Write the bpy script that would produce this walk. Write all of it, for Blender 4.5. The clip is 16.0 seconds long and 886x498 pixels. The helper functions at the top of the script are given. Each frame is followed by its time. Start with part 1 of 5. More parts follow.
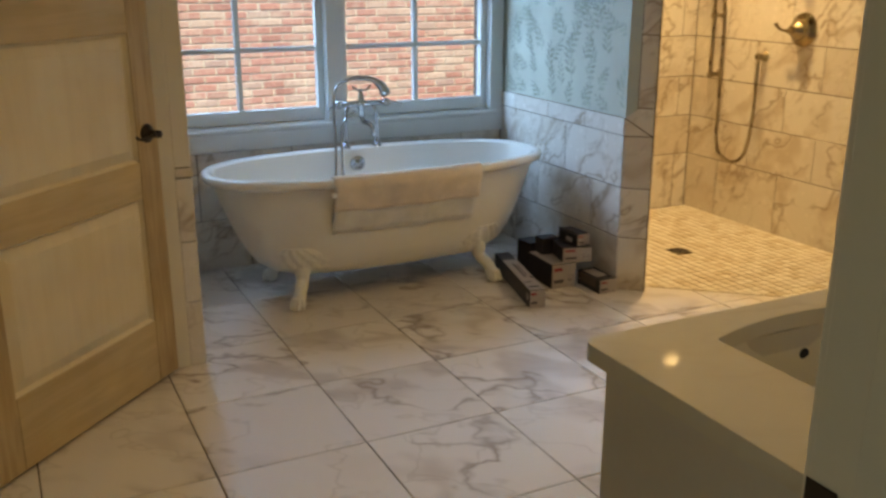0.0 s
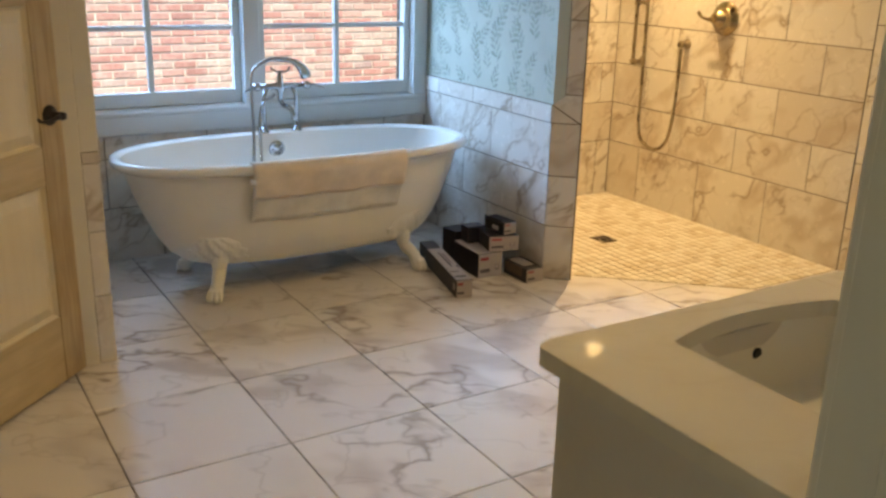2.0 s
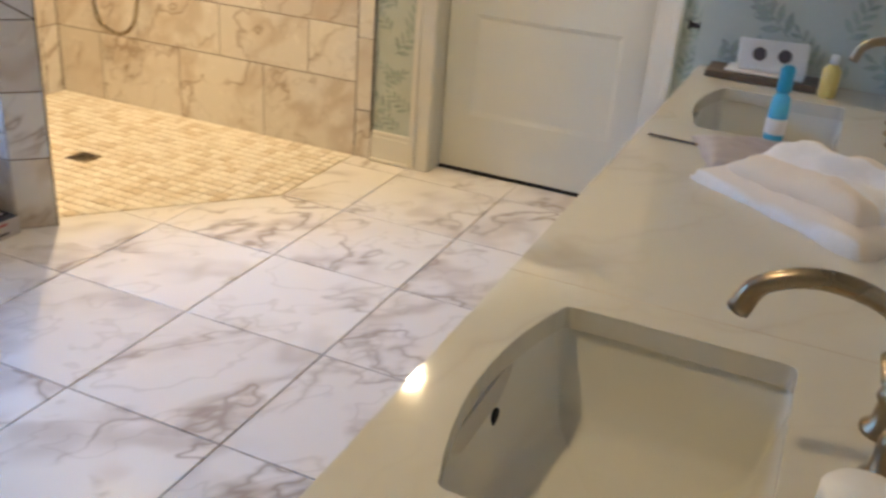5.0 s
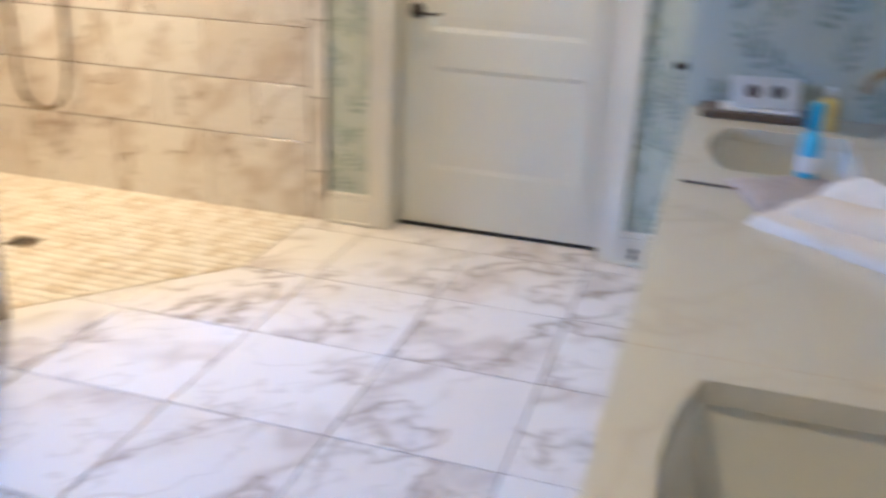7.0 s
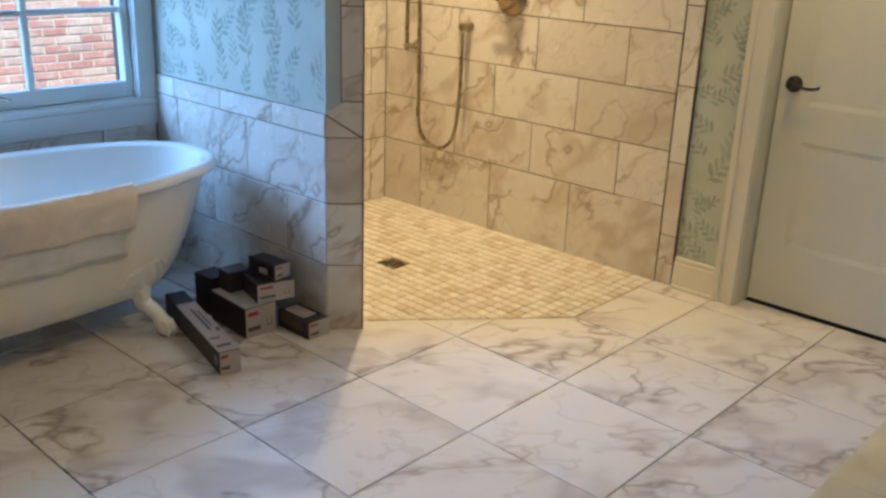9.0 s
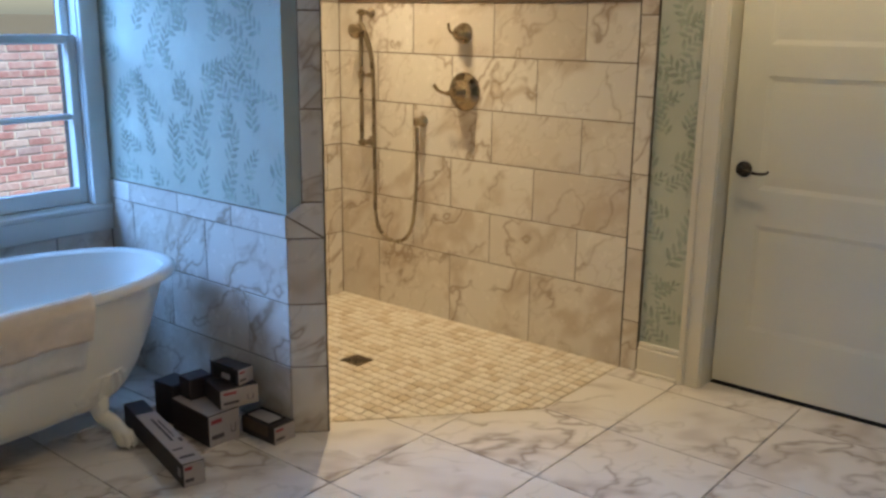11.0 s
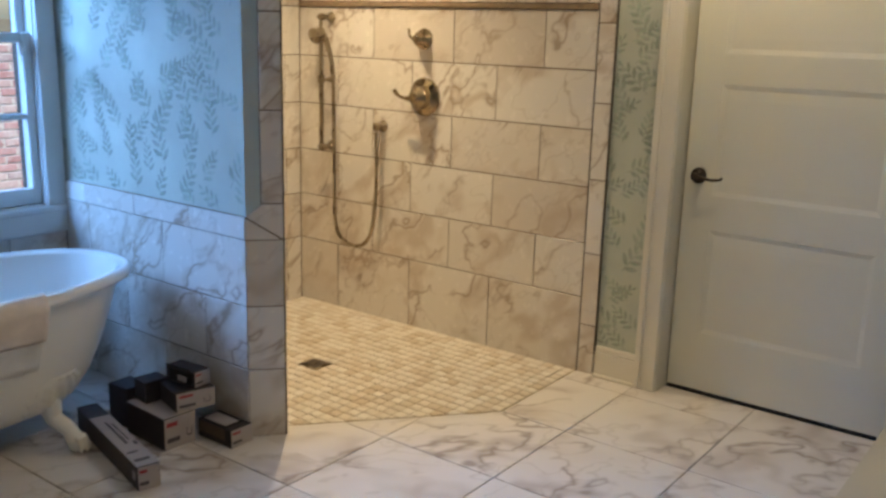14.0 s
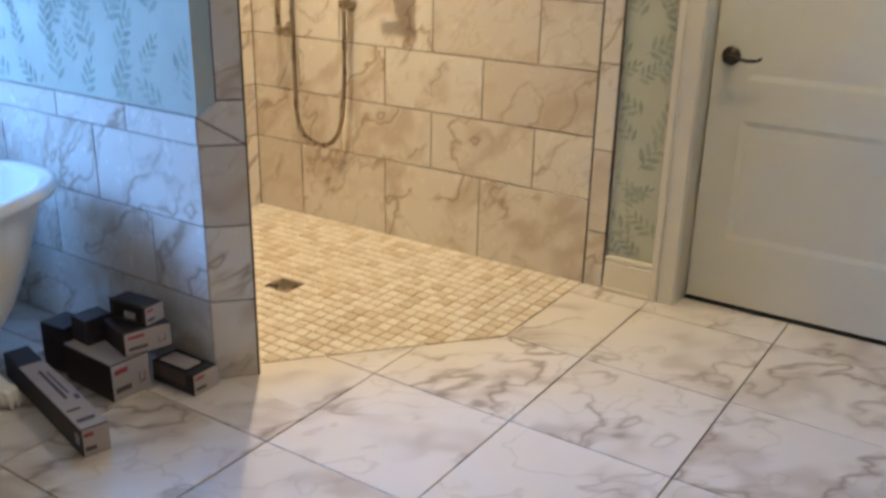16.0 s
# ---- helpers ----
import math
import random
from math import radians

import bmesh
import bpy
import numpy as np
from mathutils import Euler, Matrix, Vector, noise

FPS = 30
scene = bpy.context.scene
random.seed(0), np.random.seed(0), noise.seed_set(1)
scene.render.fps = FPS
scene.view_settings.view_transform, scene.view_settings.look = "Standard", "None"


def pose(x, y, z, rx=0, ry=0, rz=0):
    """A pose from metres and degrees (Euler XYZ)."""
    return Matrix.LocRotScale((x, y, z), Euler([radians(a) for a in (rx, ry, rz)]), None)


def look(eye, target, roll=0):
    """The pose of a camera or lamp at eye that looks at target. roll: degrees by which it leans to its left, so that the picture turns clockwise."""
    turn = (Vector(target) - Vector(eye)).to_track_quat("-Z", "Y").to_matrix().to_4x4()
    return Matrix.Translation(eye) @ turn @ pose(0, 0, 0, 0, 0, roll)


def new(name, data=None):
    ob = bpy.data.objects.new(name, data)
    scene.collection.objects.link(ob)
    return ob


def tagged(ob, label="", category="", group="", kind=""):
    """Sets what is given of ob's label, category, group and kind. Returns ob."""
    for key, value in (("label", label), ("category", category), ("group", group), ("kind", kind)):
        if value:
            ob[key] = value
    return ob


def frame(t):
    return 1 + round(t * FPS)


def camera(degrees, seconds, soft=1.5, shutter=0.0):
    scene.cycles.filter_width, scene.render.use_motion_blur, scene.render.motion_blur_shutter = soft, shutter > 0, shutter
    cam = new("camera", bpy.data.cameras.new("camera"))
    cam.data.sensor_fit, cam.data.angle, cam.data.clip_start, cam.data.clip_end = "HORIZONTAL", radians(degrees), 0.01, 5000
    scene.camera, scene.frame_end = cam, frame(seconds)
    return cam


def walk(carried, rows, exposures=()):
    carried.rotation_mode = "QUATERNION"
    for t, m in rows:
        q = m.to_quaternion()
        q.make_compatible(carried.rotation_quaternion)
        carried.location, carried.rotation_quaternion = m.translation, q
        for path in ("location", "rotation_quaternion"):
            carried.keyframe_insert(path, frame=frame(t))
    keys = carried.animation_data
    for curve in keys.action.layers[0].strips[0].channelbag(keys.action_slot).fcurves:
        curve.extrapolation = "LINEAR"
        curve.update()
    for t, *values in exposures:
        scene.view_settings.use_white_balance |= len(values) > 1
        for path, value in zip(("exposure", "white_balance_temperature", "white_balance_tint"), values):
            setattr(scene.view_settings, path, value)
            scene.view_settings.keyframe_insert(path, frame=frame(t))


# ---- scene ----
cam = camera(51.6, 16.0, soft=2.7, shutter=0.5)

PATH = [
    (0, (-0.021, -0.532, 1.485), (0.822, 1.186, 0.902), 0.0),
    (0.5, (-0.105, -0.556, 1.479), (0.839, 1.104, 0.885), 0.4),
    (1, (-0.141, -0.548, 1.471), (0.856, 1.077, 0.864), 1.2),
    (1.5, (-0.11, -0.507, 1.462), (0.907, 1.094, 0.829), 1.6),
    (2, (-0.006, -0.401, 1.471), (0.996, 1.218, 0.857), 1.6),
    (2.5, (0.106, -0.309, 1.466), (1.103, 1.306, 0.835), 2.0),
    (3, (0.17, -0.139, 1.453), (1.286, 1.369, 0.759), 1.0),
    (3.5, (0.207, 0.029, 1.449), (1.508, 1.375, 0.746), 0.4),
    (4, (0.277, 0.156, 1.447), (1.707, 1.366, 0.745), 2.4),
    (4.5, (0.402, 0.266, 1.429), (1.98, 1.232, 0.67), 3.4),
    (4.7, (0.409, 0.295, 1.441), (2.032, 1.122, 0.616), 4.5),
    (6.8, (0.415, 0.574, 1.418), (2.246, 0.866, 0.67), 2.7),
    (7, (0.435, 0.61, 1.419), (2.219, 1.134, 0.682), 2.4),
    (7.5, (0.462, 0.49, 1.44), (2.003, 1.515, 0.683), 0.7),
    (8, (0.481, 0.423, 1.465), (1.865, 1.673, 0.741), 2.0),
    (8.5, (0.494, 0.399, 1.481), (1.874, 1.68, 0.805), 2.7),
    (9, (0.507, 0.39, 1.484), (1.898, 1.662, 0.815), 2.1),
    (9.5, (0.508, 0.439, 1.503), (1.957, 1.677, 0.897), 1.4),
    (9.7, (0.512, 0.448, 1.529), (2.02, 1.67, 1.045), 0.2),
    (11.8, (0.49, 0.405, 1.492), (1.963, 1.651, 0.965), 1.3),
    (12, (0.495, 0.394, 1.471), (1.95, 1.637, 0.891), 1.7),
    (12.5, (0.489, 0.393, 1.451), (1.92, 1.615, 0.773), 2.1),
    (13, (0.496, 0.382, 1.455), (1.94, 1.604, 0.807), 2.1),
    (13.5, (0.488, 0.382, 1.476), (1.986, 1.595, 0.942), 2.1),
    (14, (0.481, 0.428, 1.495), (2.037, 1.594, 1.028), 1.6),
    (14.5, (0.471, 0.551, 1.494), (2.089, 1.634, 1.036), 0.8),
    (15, (0.501, 0.617, 1.481), (2.114, 1.685, 0.973), 0.8),
    (15.5, (0.675, 0.742, 1.449), (2.291, 1.765, 0.865), -0.5),
    (16, (0.835, 0.887, 1.4), (2.403, 1.915, 0.704), 1.2),
]
# seconds, stops, kelvin, tint: the clip's camera lifts and cools its picture on the way in
EXPOSURES = [(0, -0.18, 10400, 8), (1.0, 0.08, 10000, 8), (1.5, 0.18, 9700, 8), (2.3, 0.22, 9300, 9), (3.0, 0.14, 9300, 9), (3.5, 0.12, 9000, 9), (4.0, 0.22, 8600, 10), (4.4, 0.20, 7200, 6), (4.7, 0.32, 6800, 7),
             (6.8, 0.80, 5500, 11), (7.5, 0.30, 6100, 7), (8.2, 0.15, 6850, 4), (9.7, -0.08, 6800, 4),
             (12.0, -0.37, 6250, 8), (12.5, -0.10, 6400, 8), (13.0, 0.06, 6350, 8), (13.6, -0.17, 6300, 8), (14.2, -0.24, 6300, 7), (15.0, 0.0, 6200, 8), (16.0, 0.06, 6150, 8)]
walk(cam, [(t, look(eye, target, roll)) for t, eye, target, roll in PATH], EXPOSURES)

# ---------------------------------------------------------------- light
CEIL = 2.52
world = bpy.data.worlds.new("sky")
scene.world = world
world.use_nodes = True
wn = world.node_tree.nodes
sky = wn.new("ShaderNodeTexSky")
sky.sky_type, sky.sun_disc = "NISHITA", False
sky.sun_elevation, sky.sun_rotation = radians(55), radians(160)
world.node_tree.links.new(sky.outputs[0], wn["Background"].inputs[0])
wn["Background"].inputs[1].default_value = 0.15

sun = new("sun", bpy.data.lights.new("sun", "SUN"))
sun.data.energy, sun.data.angle, sun.data.color = 5.0, radians(12), (1, 0.97, 0.93)
sun.matrix_world = look((0, 0, 12), (1.2, 4.0, 6.0))

WARM = (1.0, 0.755, 0.45)


def can_light(x, y, watts, spread, edge, radius):
    """A recessed downlight: the lamp sits just under its trim ring."""
    lamp = new("downlight_glow", bpy.data.lights.new("downlight_glow", "SPOT"))
    lamp.data.energy, lamp.data.color = watts, WARM
    lamp.data.spot_size, lamp.data.spot_blend, lamp.data.shadow_soft_size = radians(spread), edge, radius
    lamp.matrix_world = look((x, y, CEIL - 0.03), (x, y, 0), 0)


# two lamps placed from their reflections; the third is an unseen added fill
DOWNLIGHTS = ((3.45, 3.42, 165, 105, 1.0, 0.024), (3.50, 1.69, 46, 165, 0.6, 0.03), (0.95, 1.30, 37, 140, 1.0, 0.048))
for place in DOWNLIGHTS:
    can_light(*place)

# the open sky above the garden, as it reaches the tub window
panel = new("sky_daylight", bpy.data.lights.new("sky_daylight", "AREA"))
panel.data.shape, panel.data.size, panel.data.size_y = "RECTANGLE", 3.0, 2.0
panel.data.energy, panel.data.color = 460, (0.21, 0.46, 1.0)
panel.matrix_world = look((0.0, 5.5, 2.75), (2.25, 3.4, 0.6))

# area lamp added in the hall's unseen opening, for cool daylight on the jamb
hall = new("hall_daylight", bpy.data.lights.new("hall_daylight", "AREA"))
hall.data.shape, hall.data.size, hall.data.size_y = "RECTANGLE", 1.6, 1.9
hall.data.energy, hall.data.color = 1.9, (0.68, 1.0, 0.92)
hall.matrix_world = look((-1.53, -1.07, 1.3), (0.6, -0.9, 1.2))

# ---------------------------------------------------------------- helpers


def part(name, bm, material, parent=None, label="", smooth=False):
    """One mesh object out of a bmesh, under its thing (or on its own)."""
    mesh = bpy.data.meshes.new(name)
    bm.to_mesh(mesh)
    bm.free()
    mesh.materials.append(material)
    if smooth:
        mesh.shade_smooth()
    ob = new(name, mesh)
    if parent:
        ob.parent = parent
    if label:
        tagged(ob, label)
    return ob


def thing(name, label, category, group="", kind="", at=None):
    e = new(name)
    e.empty_display_size = 0.1
    if at is not None:
        e.matrix_world = at
    return tagged(e, label, category, group, kind)


def box(bm, lo, hi, bevel=0.0, seg=2, m=None):
    lo, hi = Vector(lo), Vector(hi)
    c, s = (lo + hi) / 2, hi - lo
    made = bmesh.ops.create_cube(bm, size=1, matrix=Matrix.LocRotScale(c, None, s))["verts"]
    if bevel > 0:
        edges = list({e for v in made for e in v.link_edges})
        made = bmesh.ops.bevel(bm, geom=edges, offset=bevel, segments=seg, affect="EDGES", profile=0.5, clamp_overlap=True)["verts"]
    if m is not None:
        bmesh.ops.transform(bm, matrix=m, verts=made)
    return bm


def boxed(lo, hi, bevel=0.0, seg=2, m=None):
    return box(bmesh.new(), lo, hi, bevel, seg, m)


def lathe(bm, profile, m=None, steps=24):
    """Turns (radius, height) pairs about z."""
    rings = []
    for r, h in profile:
        rings.append([bm.verts.new((r * math.cos(a), r * math.sin(a), h)) for a in (2 * math.pi * i / steps for i in range(steps))])
    for a, b in zip(rings, rings[1:]):
        for i in range(steps):
            j = (i + 1) % steps
            bm.faces.new((a[i], a[j], b[j], b[i]))
    bm.faces.new(rings[0][::-1])
    bm.faces.new(rings[-1])
    if m is not None:
        bmesh.ops.transform(bm, matrix=m, verts=[v for ring in rings for v in ring])
    return bm


def tube(bm, points, radius, steps=10):
    """A round tube along a line of points; radius may be one number or one per point."""
    pts = [Vector(p) for p in points]
    radii = radius if isinstance(radius, (list, tuple)) else [radius] * len(pts)
    rings, up = [], None
    for i, p in enumerate(pts):
        d = (pts[min(i + 1, len(pts) - 1)] - pts[max(i - 1, 0)]).normalized()
        if up is None:
            up = d.orthogonal().normalized()
        up = (up - d * up.dot(d)).normalized()
        side = d.cross(up)
        rings.append([bm.verts.new(p + radii[i] * (math.cos(a) * up + math.sin(a) * side)) for a in (2 * math.pi * k / steps for k in range(steps))])
    for a, b in zip(rings, rings[1:]):
        for i in range(steps):
            j = (i + 1) % steps
            bm.faces.new((a[i], a[j], b[j], b[i]))
    bm.faces.new(rings[0][::-1])
    bm.faces.new(rings[-1])
    return bm


def curve_points(knots, n=8):
    """A smooth line (Catmull-Rom) through a few knots."""
    k = [Vector(p) for p in knots]
    k = [2 * k[0] - k[1]] + k + [2 * k[-1] - k[-2]]
    out = []
    for i in range(1, len(k) - 2):
        for s in range(n):
            t = s / n
            a, b, c, d = k[i - 1], k[i], k[i + 1], k[i + 2]
            out.append(0.5 * ((2 * b) + (c - a) * t + (2 * a - 5 * b + 4 * c - d) * t * t + (3 * b - a - 3 * c + d) * t ** 3))
    out.append(k[-2])
    return out


# ---------------------------------------------------------------- materials


def material(name, rough=0.5, metal=0.0, color=(0.8, 0.8, 0.8)):
    m = bpy.data.materials.new(name)
    m.use_nodes = True
    b = m.node_tree.nodes["Principled BSDF"]
    b.inputs["Base Color"].default_value = (*color, 1)
    b.inputs["Roughness"].default_value, b.inputs["Metallic"].default_value = rough, metal
    return m, m.node_tree.nodes, m.node_tree.links, b


def ramp(nodes, stops):
    r = nodes.new("ShaderNodeValToRGB")
    while len(r.color_ramp.elements) < len(stops):
        r.color_ramp.elements.new(0.5)
    for e, (p, c) in zip(r.color_ramp.elements, stops):
        e.position, e.color = p, (*c, 1) if len(c) == 3 else c
    return r


def noise_tex(nodes, links, vec, scale, detail=4.0, rough=0.55, distortion=0.0):
    n = nodes.new("ShaderNodeTexNoise")
    n.inputs["Scale"].default_value, n.inputs["Detail"].default_value = scale, detail
    n.inputs["Roughness"].default_value, n.inputs["Distortion"].default_value = rough, distortion
    if vec is not None:
        links.new(vec, n.inputs["Vector"])
    return n


def mixed(nodes, links, kind, fac, a, b):
    m = nodes.new("ShaderNodeMix")
    m.data_type, m.blend_type = "RGBA", kind
    for socket, value in ((m.inputs[0], fac), (m.inputs[6], a), (m.inputs[7], b)):
        if isinstance(value, (int, float)):
            socket.default_value = value
        elif isinstance(value, tuple):
            socket.default_value = (*value, 1)
        else:
            links.new(value, socket)
    return m.outputs[2]


def mottled(name, color, spread=0.12, scale=6.0, rough=0.5, bump=0.05, fine=60.0, metal=0.0):
    """A plain surface with slight blotches, fine grain and uneven gloss."""
    m, n, l, b = material(name, rough, metal, color)
    pos = n.new("ShaderNodeNewGeometry").outputs["Position"]
    big, small = noise_tex(n, l, pos, scale, 5), noise_tex(n, l, pos, fine, 3)
    dark, light = tuple(c * (1 - spread) for c in color), tuple(min(1, c * (1 + spread)) for c in color)
    r = ramp(n, [(0.3, dark), (0.7, light)])
    l.new(big.outputs[0], r.inputs[0])
    l.new(mixed(n, l, "OVERLAY", spread, r.outputs[0], small.outputs[1]), b.inputs["Base Color"])
    rr = n.new("ShaderNodeMapRange")
    rr.inputs[3].default_value, rr.inputs[4].default_value = rough * 0.8, min(1, rough * 1.2)
    l.new(big.outputs[0], rr.inputs[0])
    l.new(rr.outputs[0], b.inputs["Roughness"])
    if bump:
        bp = n.new("ShaderNodeBump")
        bp.inputs["Strength"].default_value, bp.inputs["Distance"].default_value = bump, 0.004
        l.new(small.outputs[0], bp.inputs["Height"])
        l.new(bp.outputs[0], b.inputs["Normal"])
    return m


def marble(name, base, vein, tint, rough, scale=1.0, strength=1.0, island=False, vary=0.12):
    """Polished calacatta-look porcelain: each tile shows another cut of the same drifting veins."""
    m, n, l, b = material(name, rough)
    pos = n.new("ShaderNodeNewGeometry")
    rnd = pos.outputs["Random Per Island"] if island else n.new("ShaderNodeObjectInfo").outputs["Random"]
    shift = n.new("ShaderNodeVectorMath")
    shift.operation = "SCALE"
    shift.inputs[0].default_value = (37.0, 53.0, 71.0)
    l.new(rnd, shift.inputs["Scale"])
    add = n.new("ShaderNodeVectorMath")
    l.new(pos.outputs["Position"], add.inputs[0])
    l.new(shift.outputs[0], add.inputs[1])
    # squeeze space along one slant, so that veins run in long diagonal streaks
    slant = Vector((1, -1, 1)).normalized()
    along = n.new("ShaderNodeVectorMath")
    along.operation = "DOT_PRODUCT"
    along.inputs[1].default_value = slant
    l.new(add.outputs[0], along.inputs[0])
    pull = n.new("ShaderNodeVectorMath")
    pull.operation = "SCALE"
    pull.inputs[0].default_value = -0.74 * slant
    l.new(along.outputs["Value"], pull.inputs["Scale"])
    turn = n.new("ShaderNodeVectorMath")
    l.new(add.outputs[0], turn.inputs[0])
    l.new(pull.outputs[0], turn.inputs[1])
    warp = noise_tex(n, l, add.outputs[0], 2.4 * scale, 3, 0.5)
    wv = n.new("ShaderNodeVectorMath")
    wv.operation = "MULTIPLY_ADD"
    l.new(warp.outputs[1], wv.inputs[0])
    wv.inputs[1].default_value = (0.17, 0.17, 0.17)
    l.new(turn.outputs[0], wv.inputs[2])

    def vein_mask(freq, width, soft, detail):
        t = noise_tex(n, l, wv.outputs[0], freq * scale, detail, 0.56)
        d = n.new("ShaderNodeMath")
        d.operation = "SUBTRACT"
        d.inputs[1].default_value = 0.5
        l.new(t.outputs[0], d.inputs[0])
        a = n.new("ShaderNodeMath")
        a.operation = "ABSOLUTE"
        l.new(d.outputs[0], a.inputs[0])
        r = n.new("ShaderNodeMapRange")
        r.inputs[1].default_value, r.inputs[2].default_value = width, soft
        r.inputs[3].default_value, r.inputs[4].default_value = 1.0, 0.0
        r.interpolation_type = "SMOOTHSTEP"
        l.new(a.outputs[0], r.inputs[0])
        return r.outputs[0]

    def times(a, b_):
        t = n.new("ShaderNodeMath")
        t.operation = "MULTIPLY"
        l.new(a, t.inputs[0])
        if isinstance(b_, (int, float)):
            t.inputs[1].default_value = b_
        else:
            l.new(b_, t.inputs[1])
        return t.outputs[0]

    patch = noise_tex(n, l, add.outputs[0], 2.6 * scale, 2)
    pr = n.new("ShaderNodeMapRange")
    pr.inputs[1].default_value, pr.inputs[2].default_value = 0.38, 0.56
    l.new(patch.outputs[0], pr.inputs[0])
    cloud = noise_tex(n, l, wv.outputs[0], 2.4 * scale, 3, 0.55)
    cr = n.new("ShaderNodeMapRange")
    cr.inputs[1].default_value, cr.inputs[2].default_value = 0.57, 0.75
    l.new(cloud.outputs[0], cr.inputs[0])
    c = mixed(n, l, "MIX", times(cr.outputs[0], 0.26 * strength), base, tint)
    c = mixed(n, l, "MIX", times(times(vein_mask(1.6, 0.0, 0.058, 3), pr.outputs[0]), 0.72 * strength), c, tint)
    c = mixed(n, l, "MIX", times(times(vein_mask(2.1, 0.0, 0.028, 4), pr.outputs[0]), 0.50 * strength), c, vein)
    c = mixed(n, l, "MIX", times(times(vein_mask(2.1, 0.0, 0.010, 4), pr.outputs[0]), 0.45 * strength), c, vein)
    c = mixed(n, l, "MIX", times(vein_mask(3.4, 0.0, 0.015, 3.5), 0.20 * strength), c, vein)
    dull = n.new("ShaderNodeMath")
    dull.operation = "POWER"
    l.new(rnd, dull.inputs[0])
    dull.inputs[1].default_value = 3.0
    c = mixed(n, l, "MIX", times(dull.outputs[0], vary), c, tint)
    l.new(c, b.inputs["Base Color"])
    fine = noise_tex(n, l, add.outputs[0], 25, 3)
    rr = n.new("ShaderNodeMapRange")
    rr.inputs[3].default_value, rr.inputs[4].default_value = rough * 0.75, rough * 1.3
    l.new(fine.outputs[0], rr.inputs[0])
    l.new(rr.outputs[0], b.inputs["Roughness"])
    bp = n.new("ShaderNodeBump")
    bp.inputs["Strength"].default_value, bp.inputs["Distance"].default_value = 0.04, 0.003
    l.new(fine.outputs[0], bp.inputs["Height"])
    l.new(bp.outputs[0], b.inputs["Normal"])
    return m


def wooden(name, light, dark, rough, axis):
    m, n, l, b = material(name, rough)
    tc = n.new("ShaderNodeTexCoord").outputs["Object"]
    mp = n.new("ShaderNodeMapping")
    mp.inputs["Scale"].default_value = tuple(1.2 if i == axis else 14 for i in range(3))
    l.new(tc, mp.inputs[0])
    grain = noise_tex(n, l, mp.outputs[0], 2.2, 6, 0.6, 0.6)
    r = ramp(n, [(0.3, dark), (0.62, light)])
    l.new(grain.outputs[0], r.inputs[0])
    blot = noise_tex(n, l, tc, 3.0, 3)
    l.new(mixed(n, l, "SOFT_LIGHT", 0.5, r.outputs[0], blot.outputs[0]), b.inputs["Base Color"])
    bp = n.new("ShaderNodeBump")
    bp.inputs["Strength"].default_value, bp.inputs["Distance"].default_value = 0.08, 0.003
    l.new(grain.outputs[0], bp.inputs["Height"])
    l.new(bp.outputs[0], b.inputs["Normal"])
    return m


def cloth(name, color, scale=260.0, stripe=None):
    m, n, l, b = material(name, 0.95, 0, color)
    tc = n.new("ShaderNodeTexCoord").outputs["Object"]
    loops = noise_tex(n, l, tc, scale, 2)
    soft = noise_tex(n, l, tc, 12, 3)
    r = ramp(n, [(0.3, tuple(c * 0.82 for c in color)), (0.7, color)])
    l.new(soft.outputs[0], r.inputs[0])
    out = r.outputs[0]
    if stripe:
        w = n.new("ShaderNodeTexWave")
        w.bands_direction = "X"
        w.inputs["Scale"].default_value, w.inputs["Distortion"].default_value = stripe[1], 0.4
        l.new(tc, w.inputs[0])
        wr = ramp(n, [(0.45, (0, 0, 0)), (0.55, (1, 1, 1))])
        l.new(w.outputs[1], wr.inputs[0])
        out = mixed(n, l, "MIX", wr.outputs[0], out, stripe[0])
    l.new(out, b.inputs["Base Color"])
    bp = n.new("ShaderNodeBump")
    bp.inputs["Strength"].default_value, bp.inputs["Distance"].default_value = 0.5, 0.004
    l.new(loops.outputs[0], bp.inputs["Height"])
    l.new(bp.outputs[0], b.inputs["Normal"])
    return m


FLOOR_TILE = marble("floor_marble", (0.74, 0.70, 0.66), (0.27, 0.21, 0.17), (0.48, 0.42, 0.38), 0.22, 1.0, 1.0, False, 0.2)
WALL_TILE = marble("wall_marble", (0.72, 0.68, 0.62), (0.30, 0.21, 0.14), (0.50, 0.41, 0.32), 0.25, 1.3, 0.95, False, 0.4)
MOSAIC = marble("mosaic_marble", (0.76, 0.71, 0.62), (0.42, 0.31, 0.20), (0.54, 0.43, 0.29), 0.35, 0.8, 0.7, False, 0.75)
MOSAIC_REST = marble("mosaic_marble_joined", (0.76, 0.71, 0.62), (0.42, 0.31, 0.20), (0.54, 0.43, 0.29), 0.35, 0.8, 0.7, True, 0.75)
QUARTZ = marble("quartz_counter", (0.61, 0.585, 0.50), (0.47, 0.41, 0.32), (0.55, 0.52, 0.44), 0.06, 0.9, 0.4, True, 0.0)
GROUT = mottled("brown_grout", (0.105, 0.078, 0.055), 0.2, 20, 0.9, 0.3, 300)
WALL_GROUT = mottled("wall_grout", (0.15, 0.105, 0.066), 0.2, 20, 0.9, 0.3, 300)
PALE_GROUT = mottled("tan_grout", (0.52, 0.43, 0.31), 0.2, 20, 0.9, 0.3, 300)
WALLPAPER = mottled("pale_green_wallpaper", (0.50, 0.53, 0.45), 0.10, 3.5, 0.75, 0.08, 220)
